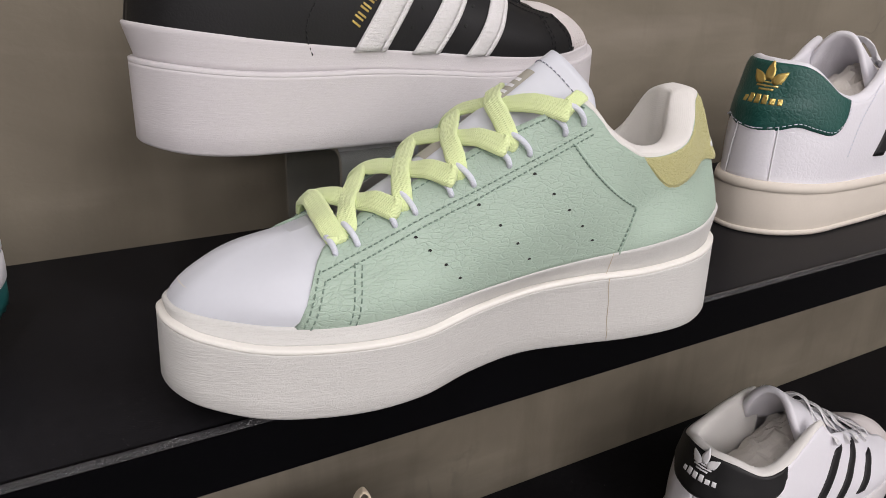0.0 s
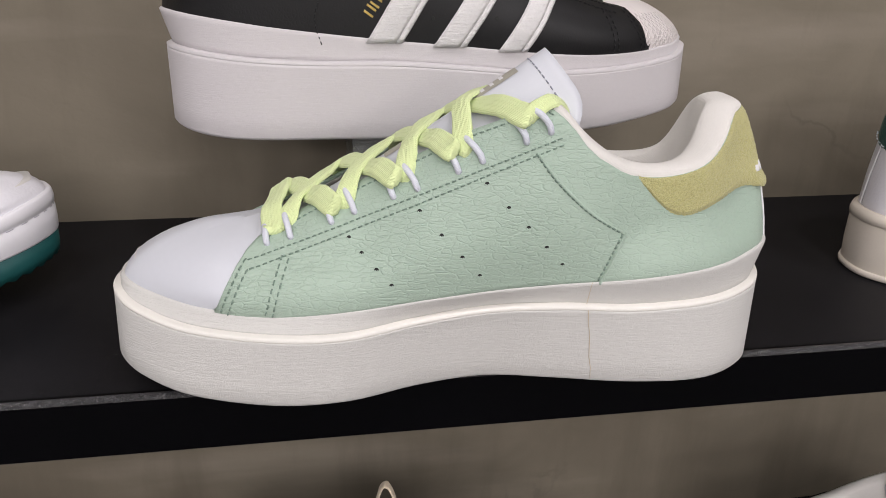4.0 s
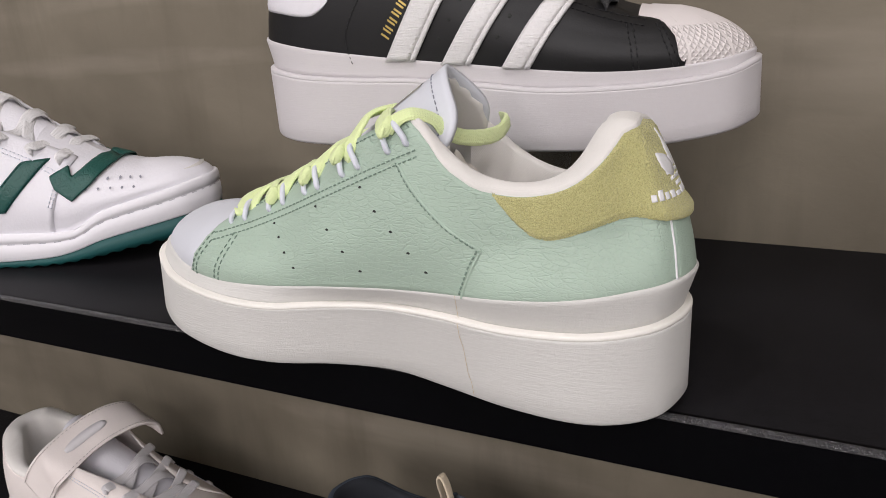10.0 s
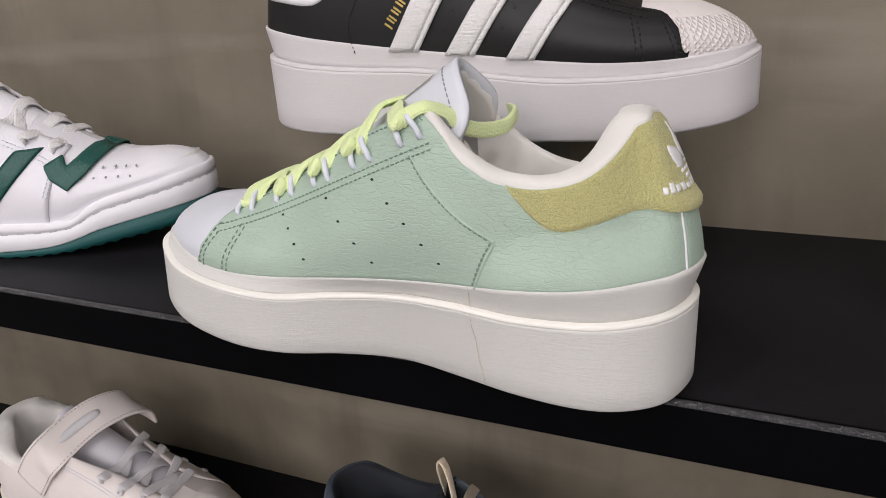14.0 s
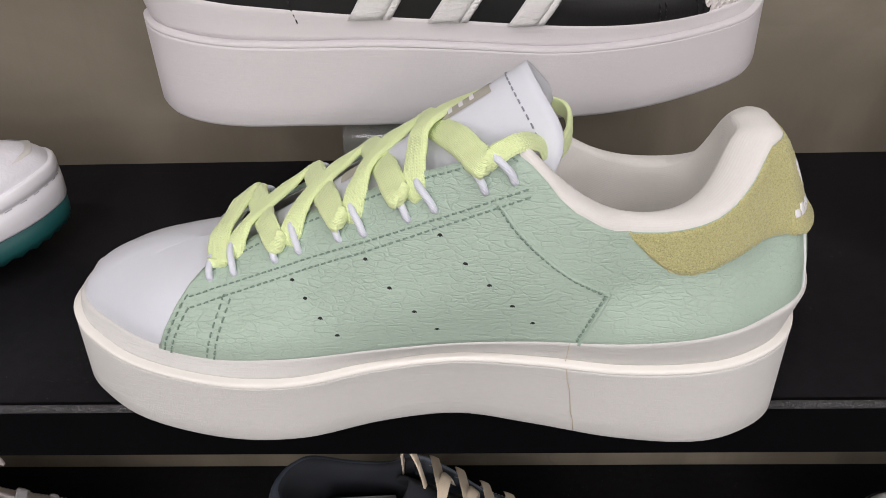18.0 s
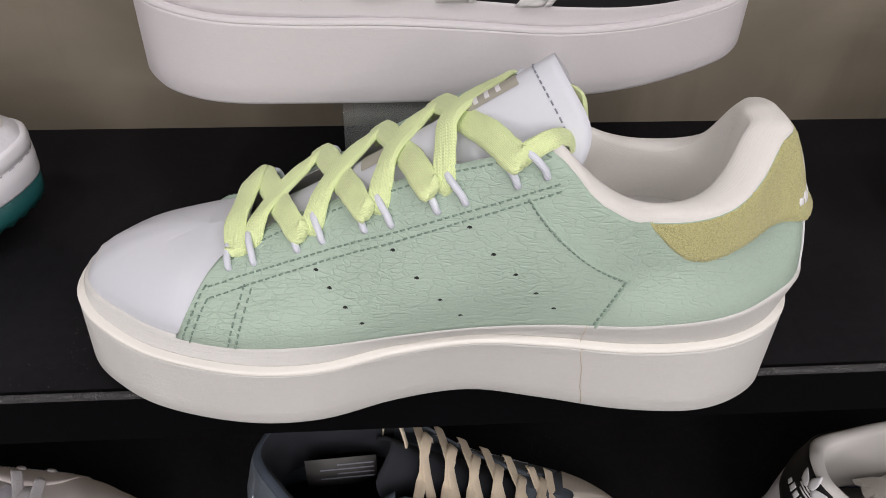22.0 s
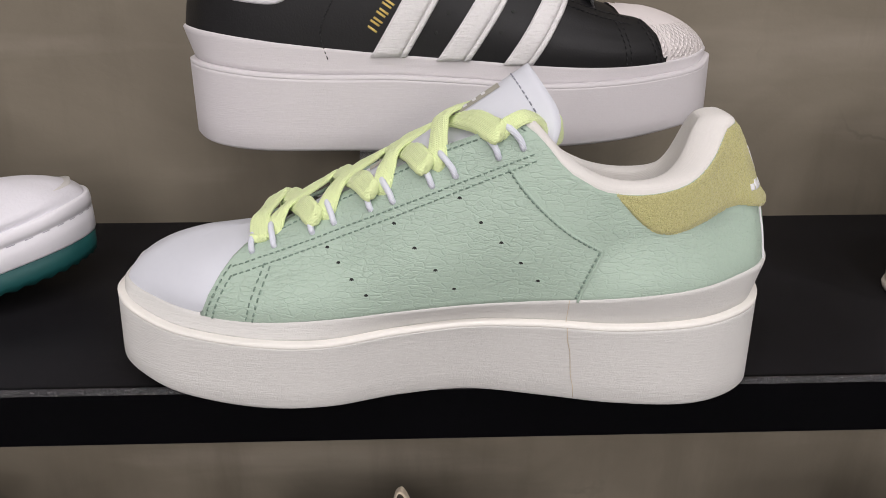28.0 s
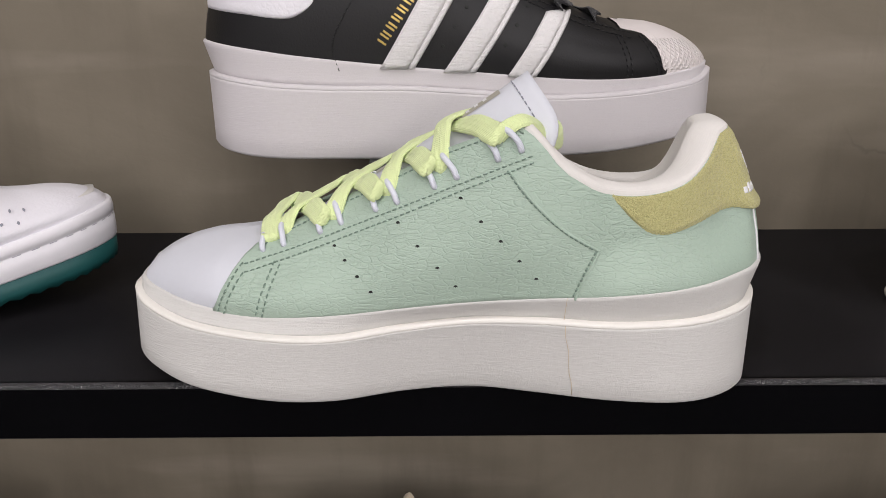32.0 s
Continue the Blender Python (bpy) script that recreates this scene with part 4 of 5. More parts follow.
# ---- the mint platform sneaker at the shelf's front ----
def punched_hole(L, x, z, outer, root):
    """A small punched hole: dark inside, with the cut lower wall of the leather showing as a pale crescent."""
    c, n = L.on(x, z, 1.28, outer), (L.on(x, z, 3, outer) - L.on(x, z, 0, outer)).normalized()
    s = n.cross(Vector((0, 0, 1))).normalized()
    t = s.cross(n)
    K = 14
    ang = [2 * math.pi * k / K for k in range(K)]
    verts = []
    for r, o, down in ((1.12, -0.05, 0.0), (0.98, 0.10, 0.0), (0.88, 0.06, 0.0), (0.62, 0.03, 0.28), (0.0, 0.02, 0.28)):
        verts += [(c + n * o + (s * math.cos(a) + t * math.sin(a)) * r + t * down) * MM for a in ang]
    faces = quads(5, K, wrap_c=True)
    ob = obj("perforation", verts, faces, dark_hole, root)
    ob.data.materials.append(mint)
    for i, p in enumerate(ob.data.polygons):
        ring, k = divmod(i, K)
        if ring < 2 or (ring == 2 and math.sin(ang[k] + math.pi / K) < -0.35):
            p.material_index = 1
    return ob


LACE_NEAR = ((-87.5, 4.5, 69.8), (-64.1, 0.6, 80.2), (-40.2, -3.6, 92.6), (-18.3, -8.6, 104.4), (9.0, -13.6, 118.0))
LACE_FAR = ((-83, 47, 74.5), (-58.5, 47, 84.5), (-34.5, 44, 96), (-12.5, 42, 108), (15, 46, 117.5))
LACE_CROSS = ((-76.5, 19, 78.6), (-52.2, 17.5, 90.4), (-29.3, 16.2, 103.6), (-9.6, 12.6, 118.2))
CORD_FEET = (((-89.7, 64.0), (-80.2, 66.6)), ((-63.8, 72.7), (-54.6, 76.9)), ((-39.2, 83.7), (-30.1, 87.6)), ((-14.6, 95.0), (-5.5, 99.4)), ((10.7, 107.2), (19.8, 111.0)))


def mint_laces(L, root):
    """One flat lime lace: at each pair of cord loops it turns back behind itself and crosses to the other side."""
    N, F, X = [[Vector(p) for p in q] for q in (LACE_NEAR, LACE_FAR, LACE_CROSS)]
    up = Vector((-0.45, -0.25, 0.86))
    far_n, side = Vector((-0.55, 0.7, 0.45)), Vector((-0.25, -0.86, 0.45))

    def lace(pts, nrm, width=9.4, ends=1.0, thick=2.5):
        ribbon("lace", pts, width, lace_m, root, thick, nrm, crown=0.5, ends=ends)
    for j in range(4):
        # from the far loop under the crossing to the next near loop, where it turns under
        f, e, x = F[j], N[j + 1], X[j]
        d = (e - x).normalized()
        under = x.lerp(f.lerp(e, 0.55), 0.4) + Vector((2.4, 0, 0.8))
        pts = [f + Vector((-1, 8, -9)), f + Vector((0.5, 2, -0.5)), f.lerp(under, 0.55) + Vector((0, 0, 1.6)), under, under.lerp(e, 0.5) + side * 1.2 + Vector((0.2, 0, 1.2)), e - d * 0.6, e + d * 2.0 - side * 1.0, e + d * 3.0 - side * 3.4]
        lace(pts, [far_n, far_n, up, up, up.lerp(side, 0.7), side, side.lerp(d, 0.45), side.lerp(d, 0.9)], 10.0, 0.72)
    for j in range(4):
        # from the near loop up over the crossing to the far side
        e, f, x = N[j], F[j + 1], X[j]
        s0 = e + Vector((5.2, 1.0, 1.2)) - side * 0.6
        mid = s0.lerp(x, 0.55) + side * 1.3 + Vector((-0.4, 0, 0.8))
        turn = Vector((-0.75, -0.55, 0.35))
        pts = [s0 + Vector((-1.2, -0.2, -3.2)) - side * 0.8, s0 + Vector((0, 0, 0.6)), mid, x + Vector((0, 0, 0.2)), x.lerp(f, 0.5) + Vector((0, 0, 0.6 + 0.4 * j)), f + Vector((0, -1, -0.6)), f + Vector((1, 8, -10))]
        lace(pts, [side, side, side.lerp(turn, 0.6), turn.lerp(up, 0.4), turn.lerp(up, 0.75), far_n.lerp(up, 0.3), far_n], 8.6, 0.8)
    # the lowest bar, straight across
    a, b = N[0], F[0]
    d = (a - b).normalized()
    m = a.lerp(b, 0.5) + Vector((-1.5, 0, 3.2))
    pts = [a + d * 3.2 - side * 3.4, a + d * 2.0 - side * 1.0, a - d * 0.6, a.lerp(m, 0.5) + side * 1.0 + Vector((-1.0, 0, 1.4)), m, m.lerp(b, 0.6) + Vector((-0.5, 0, 1.6)), b + Vector((-1, 4, -1.5)), b + Vector((0, 10, -9))]
    lace(pts, [side.lerp(d, 0.9), side.lerp(d, 0.45), side, side.lerp(up, 0.5), up, up, far_n, far_n], 9.6, 0.8)
    # the loose end: from the top loop over the eyestay's corner and round the back of the tongue
    e = N[4]
    pts = [e + Vector((1.5, 1.5, -1.5)), e + Vector((5, 1.0, 2.0)), e + Vector((11.5, 3.2, 4.6)), Vector((26.5, -4.5, 119.8)), Vector((30.5, -0.5, 114.5)), Vector((34, 6, 110.5)), Vector((38.5, 17, 108)), Vector((42, 30, 107.5)), Vector((42, 41, 110.5)), Vector((36, 50, 110))]
    lace(pts, [side, side, Vector((0, -0.5, 0.85)), Vector((0.5, -0.3, 0.8)), Vector((0.9, -0.4, 0.2)), Vector((0.85, -0.5, 0.1)), Vector((0.95, -0.3, 0.1)), Vector((1, 0, 0.1)), Vector((0.9, 0.4, 0.1)), Vector((0.4, 0.9, 0.1))], 7.0, thick=2.2)
    # the far loops show as white bights beside each turn of the lace
    for f in F:
        pts = [f + Vector(o) for o in ((1.5, -4.5, 0.6), (4.0, -2.0, 1.6), (6.0, 1.5, 0.8), (7.0, 5.0, -3.0), (7.5, 7.0, -8.0))]
        tube("lace_loop", catmull([p * MM for p in pts], 6), 1.2 * MM, cord_m, root, "white braided cord loop", 10)
    # white cord loops: each leg leaves its hole and leans forward under the lace's edge
    for j, (a, b) in enumerate(CORD_FEET):
        for outer in (False, True):
            drop = 9.0 if outer else 0.0
            for (x, z), lean, rise, lay in ((a, 0.5 + 0.7 * j, 3.6 + 0.7 * j, 3.0), (b, 1.4 + 0.9 * j, 4.4 + 0.7 * j, 4.2)):
                pts = [L.on(x - lean * f * f, z - drop + rise * f, o, outer) * MM for f, o in ((0.0, -0.6), (0.06, 1.8), (0.4, 2.9), (0.75, lay * 0.9), (1.0, lay * 0.8), (1.2, lay * 0.3))]
                tube("lace_loop", catmull(pts, 6), 1.3 * MM, cord_m, root, "white braided cord loop", 10)


def build_mint():
    root = shoe_root("sneaker", pose(0, 0, SHELF), "mint green platform sneaker with lime laces and olive suede heel")
    L = Last(edge_in=MINT_IN, edge_out=MINT_OUT, heel=124, lean=MINT_LEAN)
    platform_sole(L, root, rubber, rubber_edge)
    toe_box(L, pale, root, -84, "smooth pale grey toe")
    back = 13 * NSEG
    side_panel("quarter", L, mint, root, (-110.5, -110.5), back, False, label="grained mint leather", z_low=0.1)
    side_panel("quarter", L, mint, root, (-110.5, -110.5), back, True, label="grained mint leather", z_low=0.1)
    heel_strip(L, mint, root, "mint backstay with white piping")
    sole_seam(L, root)
    collar(L, cotton, root, deep=50, pad=3.4, rise=-0.9, start=58, proud=0.6, soft=80)
    for outer in (False, True):
        side_panel("lining", L, cotton, root, (-92, -92), L.u_of(27, outer), outer, out=-0.6, thick=0.5, n=40, label="ivory fabric lining", edge_drop=0.8)
    insole(L, cotton, root)
    low = table([(56, 93), (60, 88.6), (65, 83.4), (71, 78.6), (77.4, 76.6), (84, 77.6), (92, 80.4), (100, 83), (106, 84.4), (112, 84.8), (120, 83.5), (131, 81)])
    heel_tab(L, suede, root, low, 56, "olive yellow suede heel patch", swell=3.2, z_hi=0.0, nap=0.3)
    tongue(L, pale, root, label="pale grey leather tongue with stitched rim")
    # seam lines
    eye = [(-97.5, 58), (-90, 60), (-75, 65), (-60, 70.8), (-45, 77.2), (-30, 84), (-15, 90.8), (0, 97.6), (15, 104), (26, 108.5)]
    vamp_s = [(-107, 41), (-103.5, 49), (-99.5, 56), (-97, 59)]
    for outer in (False, True):
        stitch_line("stitching", L, eye, thread, root, outer=outer, double=2.6)
        stitch_line("stitching", L, vamp_s, thread, root, outer=outer, double=2.6)
        stitch_line("stitching", L, [(-90, 41), (-87, 50), (-82, 62)], thread, root, outer=outer, double=2.6)
        # the back panel overlaps in a pointed seam: its cut edge, and the stitches beside it
        for run in ([(14.2, 103.5), (20, 95.5), (28, 87), (38, 78.8), (50.5, 71)], [(50.5, 71), (46.5, 62), (42, 50)]):
            stitch_line("stitching", L, run, thread, root, outer=outer, pitch=2.4, size=0.42)
            edge = catmull([L.on(x + 1.3, z - 0.5, 1.0, outer) * MM for x, z in run], 8)
            tube("panel_edge", edge, 0.75 * MM, mint, root, "cut edge of the back panel", 8)
        stitch_line("stitching", L, [(x, z - 2.0) for x, z in (MINT_OUT if outer else MINT_IN)[4:15]], thread, root, outer=outer)
    # air holes, three rows
    hole_rows = [((-57.4, 68.5), (-52.8, 63.3), (-47.5, 57.8), (-42, 52)), ((-29.9, 80.1), (-22, 71.5), (-14, 63), (-6.5, 54.5)), ((-4.1, 91.4), (4, 82.5), (11.9, 74.8), (19.7, 66.5), (27, 58.5))]
    for outer in (False, True):
        for hr in hole_rows:
            for x, z in hr:
                punched_hole(L, x, z, outer, root)
    mint_laces(L, root)
    # tongue print and stitching
    for (s0, s1, k0, k1, m) in ((0.715, 0.9, -0.16, 0.5, tongue_print), (0.46, 0.56, -0.16, 0.45, tongue_print)):
        r = [[tongue_at(L, s0 + (s1 - s0) * i / 8, k0 + (k1 - k0) * j / 8, up=0.45) * MM for j in range(9)] for i in range(9)]
        sheet("tongue_print", r, m, root, "olive grey printed box")
    for i in range(4):
        s = 0.755 + 0.03 * i
        r = [[tongue_at(L, s + 0.012 * a, -0.10 + (0.42 if i < 3 else 0.2) * b / 6, up=0.62) * MM for b in range(7)] for a in range(2)]
        sheet("print_bar", r, print_white, root)
    verts, faces = [], []
    for i in range(26):
        k = -0.93 + 1.86 * i / 25
        p = [tongue_at(L, 0.945, k + d, up=0.25) * MM for d in (-0.022, 0.0, 0.022)]
        v, f = tube_data(p, 0.32 * MM, 5)
        faces += [tuple(len(verts) + q for q in ff) for ff in f]
        verts += v
    obj("stitching", verts, faces, thread_grey, root)
    # padded lining behind the tongue, its cut edge a little wavy
    back_of = Vector((1.7, 0, -2.4))
    r = [[(tongue_at(L, (0.6 + 0.375 * j / 20) * (1 + 0.006 * math.sin(k * 1.9) * (j == 20)), 0.95 * (1 - 2 * k / 30)) + back_of) * MM for k in range(31)] for j in range(21)]
    sheet("tongue_lining", r, cotton, root, "white padded tongue lining", 1.6 * MM)
    # heel emblem on the suede
    L.swell = 3.2
    heel_print(L, root, print_white, 2.25, 96, 17.5, (2.6, 3.8, 2.6, 2.6, 1.6, 2.6, 2.6, 3.6, 3.8, 3.8), 3.6, 6.2, -3.0)
    stuffing(L, root, 20, 46, 99)
    return root


def heel_strip(L, mat, root, label="", half=5.0, out=1.7):
    """The strip that covers the seam down the back of the heel."""
    u0 = 13 * NSEG
    rows = []
    for j in range(15):
        row = []
        for i in range(15):
            u = u0 + half * (-1 + 2 * i / 14)
            b = L.base(u)
            z = b.z - 1 + (L.edge(u) - 4 - b.z) * j / 14
            row.append((L.point(u, z) + L.normal(u, z) * (out - (0.5 if i in (0, 14) else 0))) * MM)
        rows.append(row)
    strip = sheet("backstay", rows, mat, root, label, 1.2 * MM)
    for sgn in (-1, 1):
        pts = []
        for j in range(12):
            u = u0 + sgn * (half + 0.25)
            b = L.base(u)
            z = b.z + (84 + L.dz(131) - b.z) * j / 11
            pts.append((L.point(u, z) + L.normal(u, z) * 1.5) * MM)
        tube("piping", pts, 0.45 * MM, print_white, root, "white piping", 8)


def sole_seam(L, root):
    """The glued joint across the platform's inner side."""
    i = min(range(13 * NSEG), key=lambda k: abs(L.foot[k].x - 44.5))
    k2 = min(range(13 * NSEG), key=lambda k: abs(L.ledge[k].x - 42.5))
    k3 = min(range(13 * NSEG), key=lambda k: abs(L.top[k].x - 41))
    a, b, c = L.foot[i] + Vector((0, 0, 2)), L.ledge[k2] + Vector((0, 0, -1)), L.top[k3] + Vector((0, 0, 0.8))
    o = Vector((0, -0.12, 0))
    tube("sole_seam", [(a.lerp(b, f / 6) + o + Vector((0.35 * math.sin(f * 2.1), 0, 0))) * MM for f in range(7)], 0.13 * MM, seam_m, root, "tan glue line", 6)
    d = L.ledge[k2] + Vector((-0.3, 2.2, 0.8))
    tube("sole_seam", [(d.lerp(c + Vector((0, -1.6, 0)), f / 4) + o) * MM for f in range(5)], 0.12 * MM, seam_m, root, "", 6)


def heel_uv(L, u, z, out):
    out += patch_swell(131, z, L.swell)
    z = z + L.dz(131)
    return L.point(u, z) + L.normal(u, z) * out


def heel_shape(name, L, pts, mat, parent, out, sub=3):
    """A thin cut-out on the heel's back; pts are (sideways mm, height mm)."""
    u0 = 13 * NSEG
    P = catmull([(a, 0, z) for a, z in pts], sub, True) if sub > 1 else [Vector((a, 0, z)) for a, z in pts]
    c = sum(P, Vector()) / len(P)
    n = len(P)
    per = 0.42

    def at(q, o):
        return heel_uv(L, u0 + q.x * per, q.z, o) * MM
    verts = []
    for r, o in ((1.0, out - 1.2), (0.96, out), (0.5, out)):
        verts += [at(c.lerp(p, r), o) for p in P]
    verts.append(at(c, out))
    faces = quads(3, n, wrap_c=True) + [(2 * n + k, 2 * n + (k + 1) % n, 3 * n) for k in range(n)]
    return obj(name, verts, faces, mat, parent)


def heel_print(L, root, mat, out, z0=96.0, size=15.0, text=(3.2, 4.4, 3.2, 3.2, 4.2, 3.2), pitch=5.4, drop=10.8, aside=0.0):
    for ang, ln in ((0, 1.0), (-50, 0.92), (50, 0.92)):
        a = radians(ang)
        d, s = Vector((math.sin(a), math.cos(a))), Vector((math.cos(a), -math.sin(a)))
        pts = [(d * (size * f * ln) + s * (size * g)) for f, g in ((0.25, -0.12), (0.55, -0.2), (0.82, -0.11), (1.0, 0), (0.82, 0.11), (0.55, 0.2), (0.25, 0.12))]
        heel_shape("emblem_leaf", L, [(p.x, z0 + p.y) for p in pts], mat, root, out)
    for k, wd in enumerate((0.52, 0.42, 0.28)):
        zz = z0 + 2.6 - 2.3 * k
        heel_shape("emblem_bar", L, [(-size * wd, zz - 0.7), (0, zz - 0.7), (size * wd, zz - 0.7), (size * wd, zz + 0.7), (0, zz + 0.7), (-size * wd, zz + 0.7)], mat, root, out, 1)
    if text:
        n = len(text)
        for k, hgt in enumerate(text):
            x0 = (k - n / 2) * pitch + aside
            zc = z0 - drop
            heel_shape("letter_bar", L, [(x0, zc), (x0 + pitch * 0.74, zc), (x0 + pitch * 0.74, zc + hgt), (x0, zc + hgt)], mat, root, out, 1)


def stuffing(L, root, x0=-10, x1=60, top=104):
    """Crumpled paper in the shoe's throat."""
    rows = []
    for i in range(15):
        f = i / 14
        row = []
        for j in range(13):
            g = -1 + 2 * j / 12
            x = x0 + (x1 - x0) * f
            y = mid_y(x) + g * 22
            z = top + L.dz(x) - 16 * f - 14 * g * g - 20 * f * f + 9 * noise.noise(Vector((x * 0.11, y * 0.13, 3.1))) + 5 * abs(noise.noise(Vector((x * 0.3, y * 0.3, 9.0))))
            row.append(Vector((x, y, z)) * MM)
        rows.append(row)
    ob = sheet("stuffing_paper", rows, paper, root, "crumpled tissue paper", 0.3 * MM)
    for p in ob.data.polygons:
        p.use_smooth = False


build_mint()


# the shell-toed sneakers' quarters start further forward
EDGE_SHELL = ((-120, 41), (-117, 51), (-113, 59), (-109, 62)) + EDGE_OUT[3:]


# a higher, rounder ankle line
EDGE_ROUND = EDGE_SHELL[:-13] + ((24, 121), (30, 120.5), (36, 118), (50, 108.5), (60, 101.5), (68, 97), (79, 94), (88, 93.5), (96, 95), (104, 98.5), (114, 102.5), (131, 105))


# ---- the black and white platform sneaker on its clear riser ----
def build_black():
    root = shoe_root("sneaker", pose(-0.0142, 0.148, SHELF + 0.0850, 0, 0, 185.9), "black leather platform sneaker with white stripes and toe cap")
    L = Last(edge_in=EDGE_SHELL, edge_out=EDGE_SHELL)
    platform_sole(L, root, white_rubber, white_rubber)
    toe_box(L, toe_rubber, root, -96, "white rubber shell toe", out=1.0)
    toe_box(L, black_leather, root, -78)
    back = 13 * NSEG
    side_panel("quarter", L, black_leather, root, (-119, -119), back, False)
    side_panel("quarter", L, black_leather, root, (-119, -119), back, True)
    collar(L, black_leather, root)
    insole(L, black_leather, root)
    tongue(L, black_leather, root)
    low = table([(65, 86), (67, 81), (72, 76), (81, 72.5), (103, 74.5), (131, 77)])
    heel_tab(L, white_leather, root, low, 66, "white leather heel patch", out=2.2, swell=0.0)
    for outer in (False, True):
        for lo, hi, wd in (((28.5, 44), (-5, 100), 18), ((-3.5, 42), (-38, 94), 17), ((-36, 40), (-58.5, 74), 15.5)):
            strip_patch("stripe", L, (lo[0] - 0.4, lo[1] + 3.6), (hi[0] + 1.8, hi[1]), wd - 3.6, satin, root, 3.2, outer, 1.8, "white satin-stitched stripe")
            strip_patch("stripe_cord", L, (lo[0] - wd / 2 - 0.2, lo[1] + 3.6), (hi[0] - wd / 2 + 2.0, hi[1]), 3.6, satin, root, 3.0, outer, 1.8, "raised satin edging", m=4)
        for x0, z0 in ((3, 59), (-29, 59)):
            for k in range(3):
                x, z = x0 - 6.0 * k, z0 + 9.2 * k
                flat_patch("perforation", L, [(x - 1, z), (x, z + 1), (x + 1, z), (x, z - 1)], dark_hole, root, 1.5, outer, 0.2)
        for k in range(9):
            x, z = 33.5 - 2.9 * k, 62 + 4.1 * k
            for q in (-1.6, 1.2):
                flat_patch("letter_bar", L, [(x - 2.0 + q * 0.5, z - 1.7 - q), (x + 2.2 + q * 0.5, z + 1.2 - q), (x + 1.6 + q * 0.5, z + 2.1 - q), (x - 2.6 + q * 0.5, z - 0.8 - q)], gold, root, 1.6, outer, 0.2, sub=1)
        stitch_line("stitching", L, [(-115, 42), (-112, 50), (-109, 58), (-106, 63)], black_thread, root, outer=outer, double=2.6)
        stitch_line("stitching", L, [(-97, 41), (-95, 52), (-92, 62)], black_thread, root, outer=outer, double=2.6)
        stitch_line("stitching", L, [(-100, 61), (-80, 66), (-55, 75), (-20, 90), (20, 108)], black_thread, root, outer=outer, double=2.6)
        stitch_line("stitching", L, [(56, 46), (59, 60), (52, 75), (40, 92)], black_thread, root, outer=outer)
    lacing(L, (-80, -57, -33, -10, 14), black_lace, root, 9.0)
    return root


build_black()

glass, gn, gl = nodes_of("clear_acrylic")
clear, gloss, both, fres = gn.new("ShaderNodeBsdfTransparent"), gn.new("ShaderNodeBsdfGlossy"), gn.new("ShaderNodeMixShader"), gn.new("ShaderNodeFresnel")
clear.inputs["Color"].default_value = (0.90, 0.92, 0.91, 1)
gloss.inputs["Roughness"].default_value = 0.04
fres.inputs["IOR"].default_value = 1.49
gl.new(fres.outputs[0], both.inputs[0])
gl.new(clear.outputs[0], both.inputs[1])
gl.new(gloss.outputs[0], both.inputs[2])
# pale diffuse mixed in, painting the wall and white sole reflected in the sheet
mirror_tint, tinted_mix = gn.new("ShaderNodeBsdfDiffuse"), gn.new("ShaderNodeMixShader")
mirror_tint.inputs["Color"].default_value = (0.75, 0.77, 0.77, 1)
tinted_mix.inputs[0].default_value = 0.07
gl.new(both.outputs[0], tinted_mix.inputs[1])
gl.new(mirror_tint.outputs[0], tinted_mix.inputs[2])
gl.new(tinted_mix.outputs[0], gn["Material Output"].inputs["Surface"])


def build_riser(x0, x1, y0, y1, h, t=0.003, bend=0.009):
    """A clear sheet bent down at front and back in round corners."""
    root = new("display_riser")
    root.matrix_world = pose((x0 + x1) / 2, (y0 + y1) / 2, SHELF)
    tagged(root, "clear bent acrylic display riser under the black sneaker", "display stand")
    a, b = (x1 - x0) / 2, (y1 - y0) / 2

    def line(d):
        r, q = bend - d, [(-b + d, 0.0005)]
        for sg, span in ((-1, range(180, 89, -10)), (1, range(90, -1, -10))):
            q += [(sg * (b - bend) + r * math.cos(radians(k)), h - bend + r * math.sin(radians(k))) for k in span]
        return q + [(b - d, 0.0005)]
    out, inn = line(0.0), line(t)
    loop = out + inn[::-1]
    n, c = len(loop), len(out)
    verts = [(x, y, z) for x in (-a, a) for y, z in loop]
    faces = [(k, (k + 1) % n, n + (k + 1) % n, n + k) for k in range(n)]
    for k in range(c - 1):
        faces += [(k, n - 1 - k, n - 2 - k, k + 1), (n + k, n + k + 1, 2 * n - 2 - k, 2 * n - 1 - k)]
    obj("bent_sheet", verts, faces, glass, root, "clear acrylic", smooth=False)


build_riser(-0.051, 0.035, 0.086, 0.178, 0.0848)


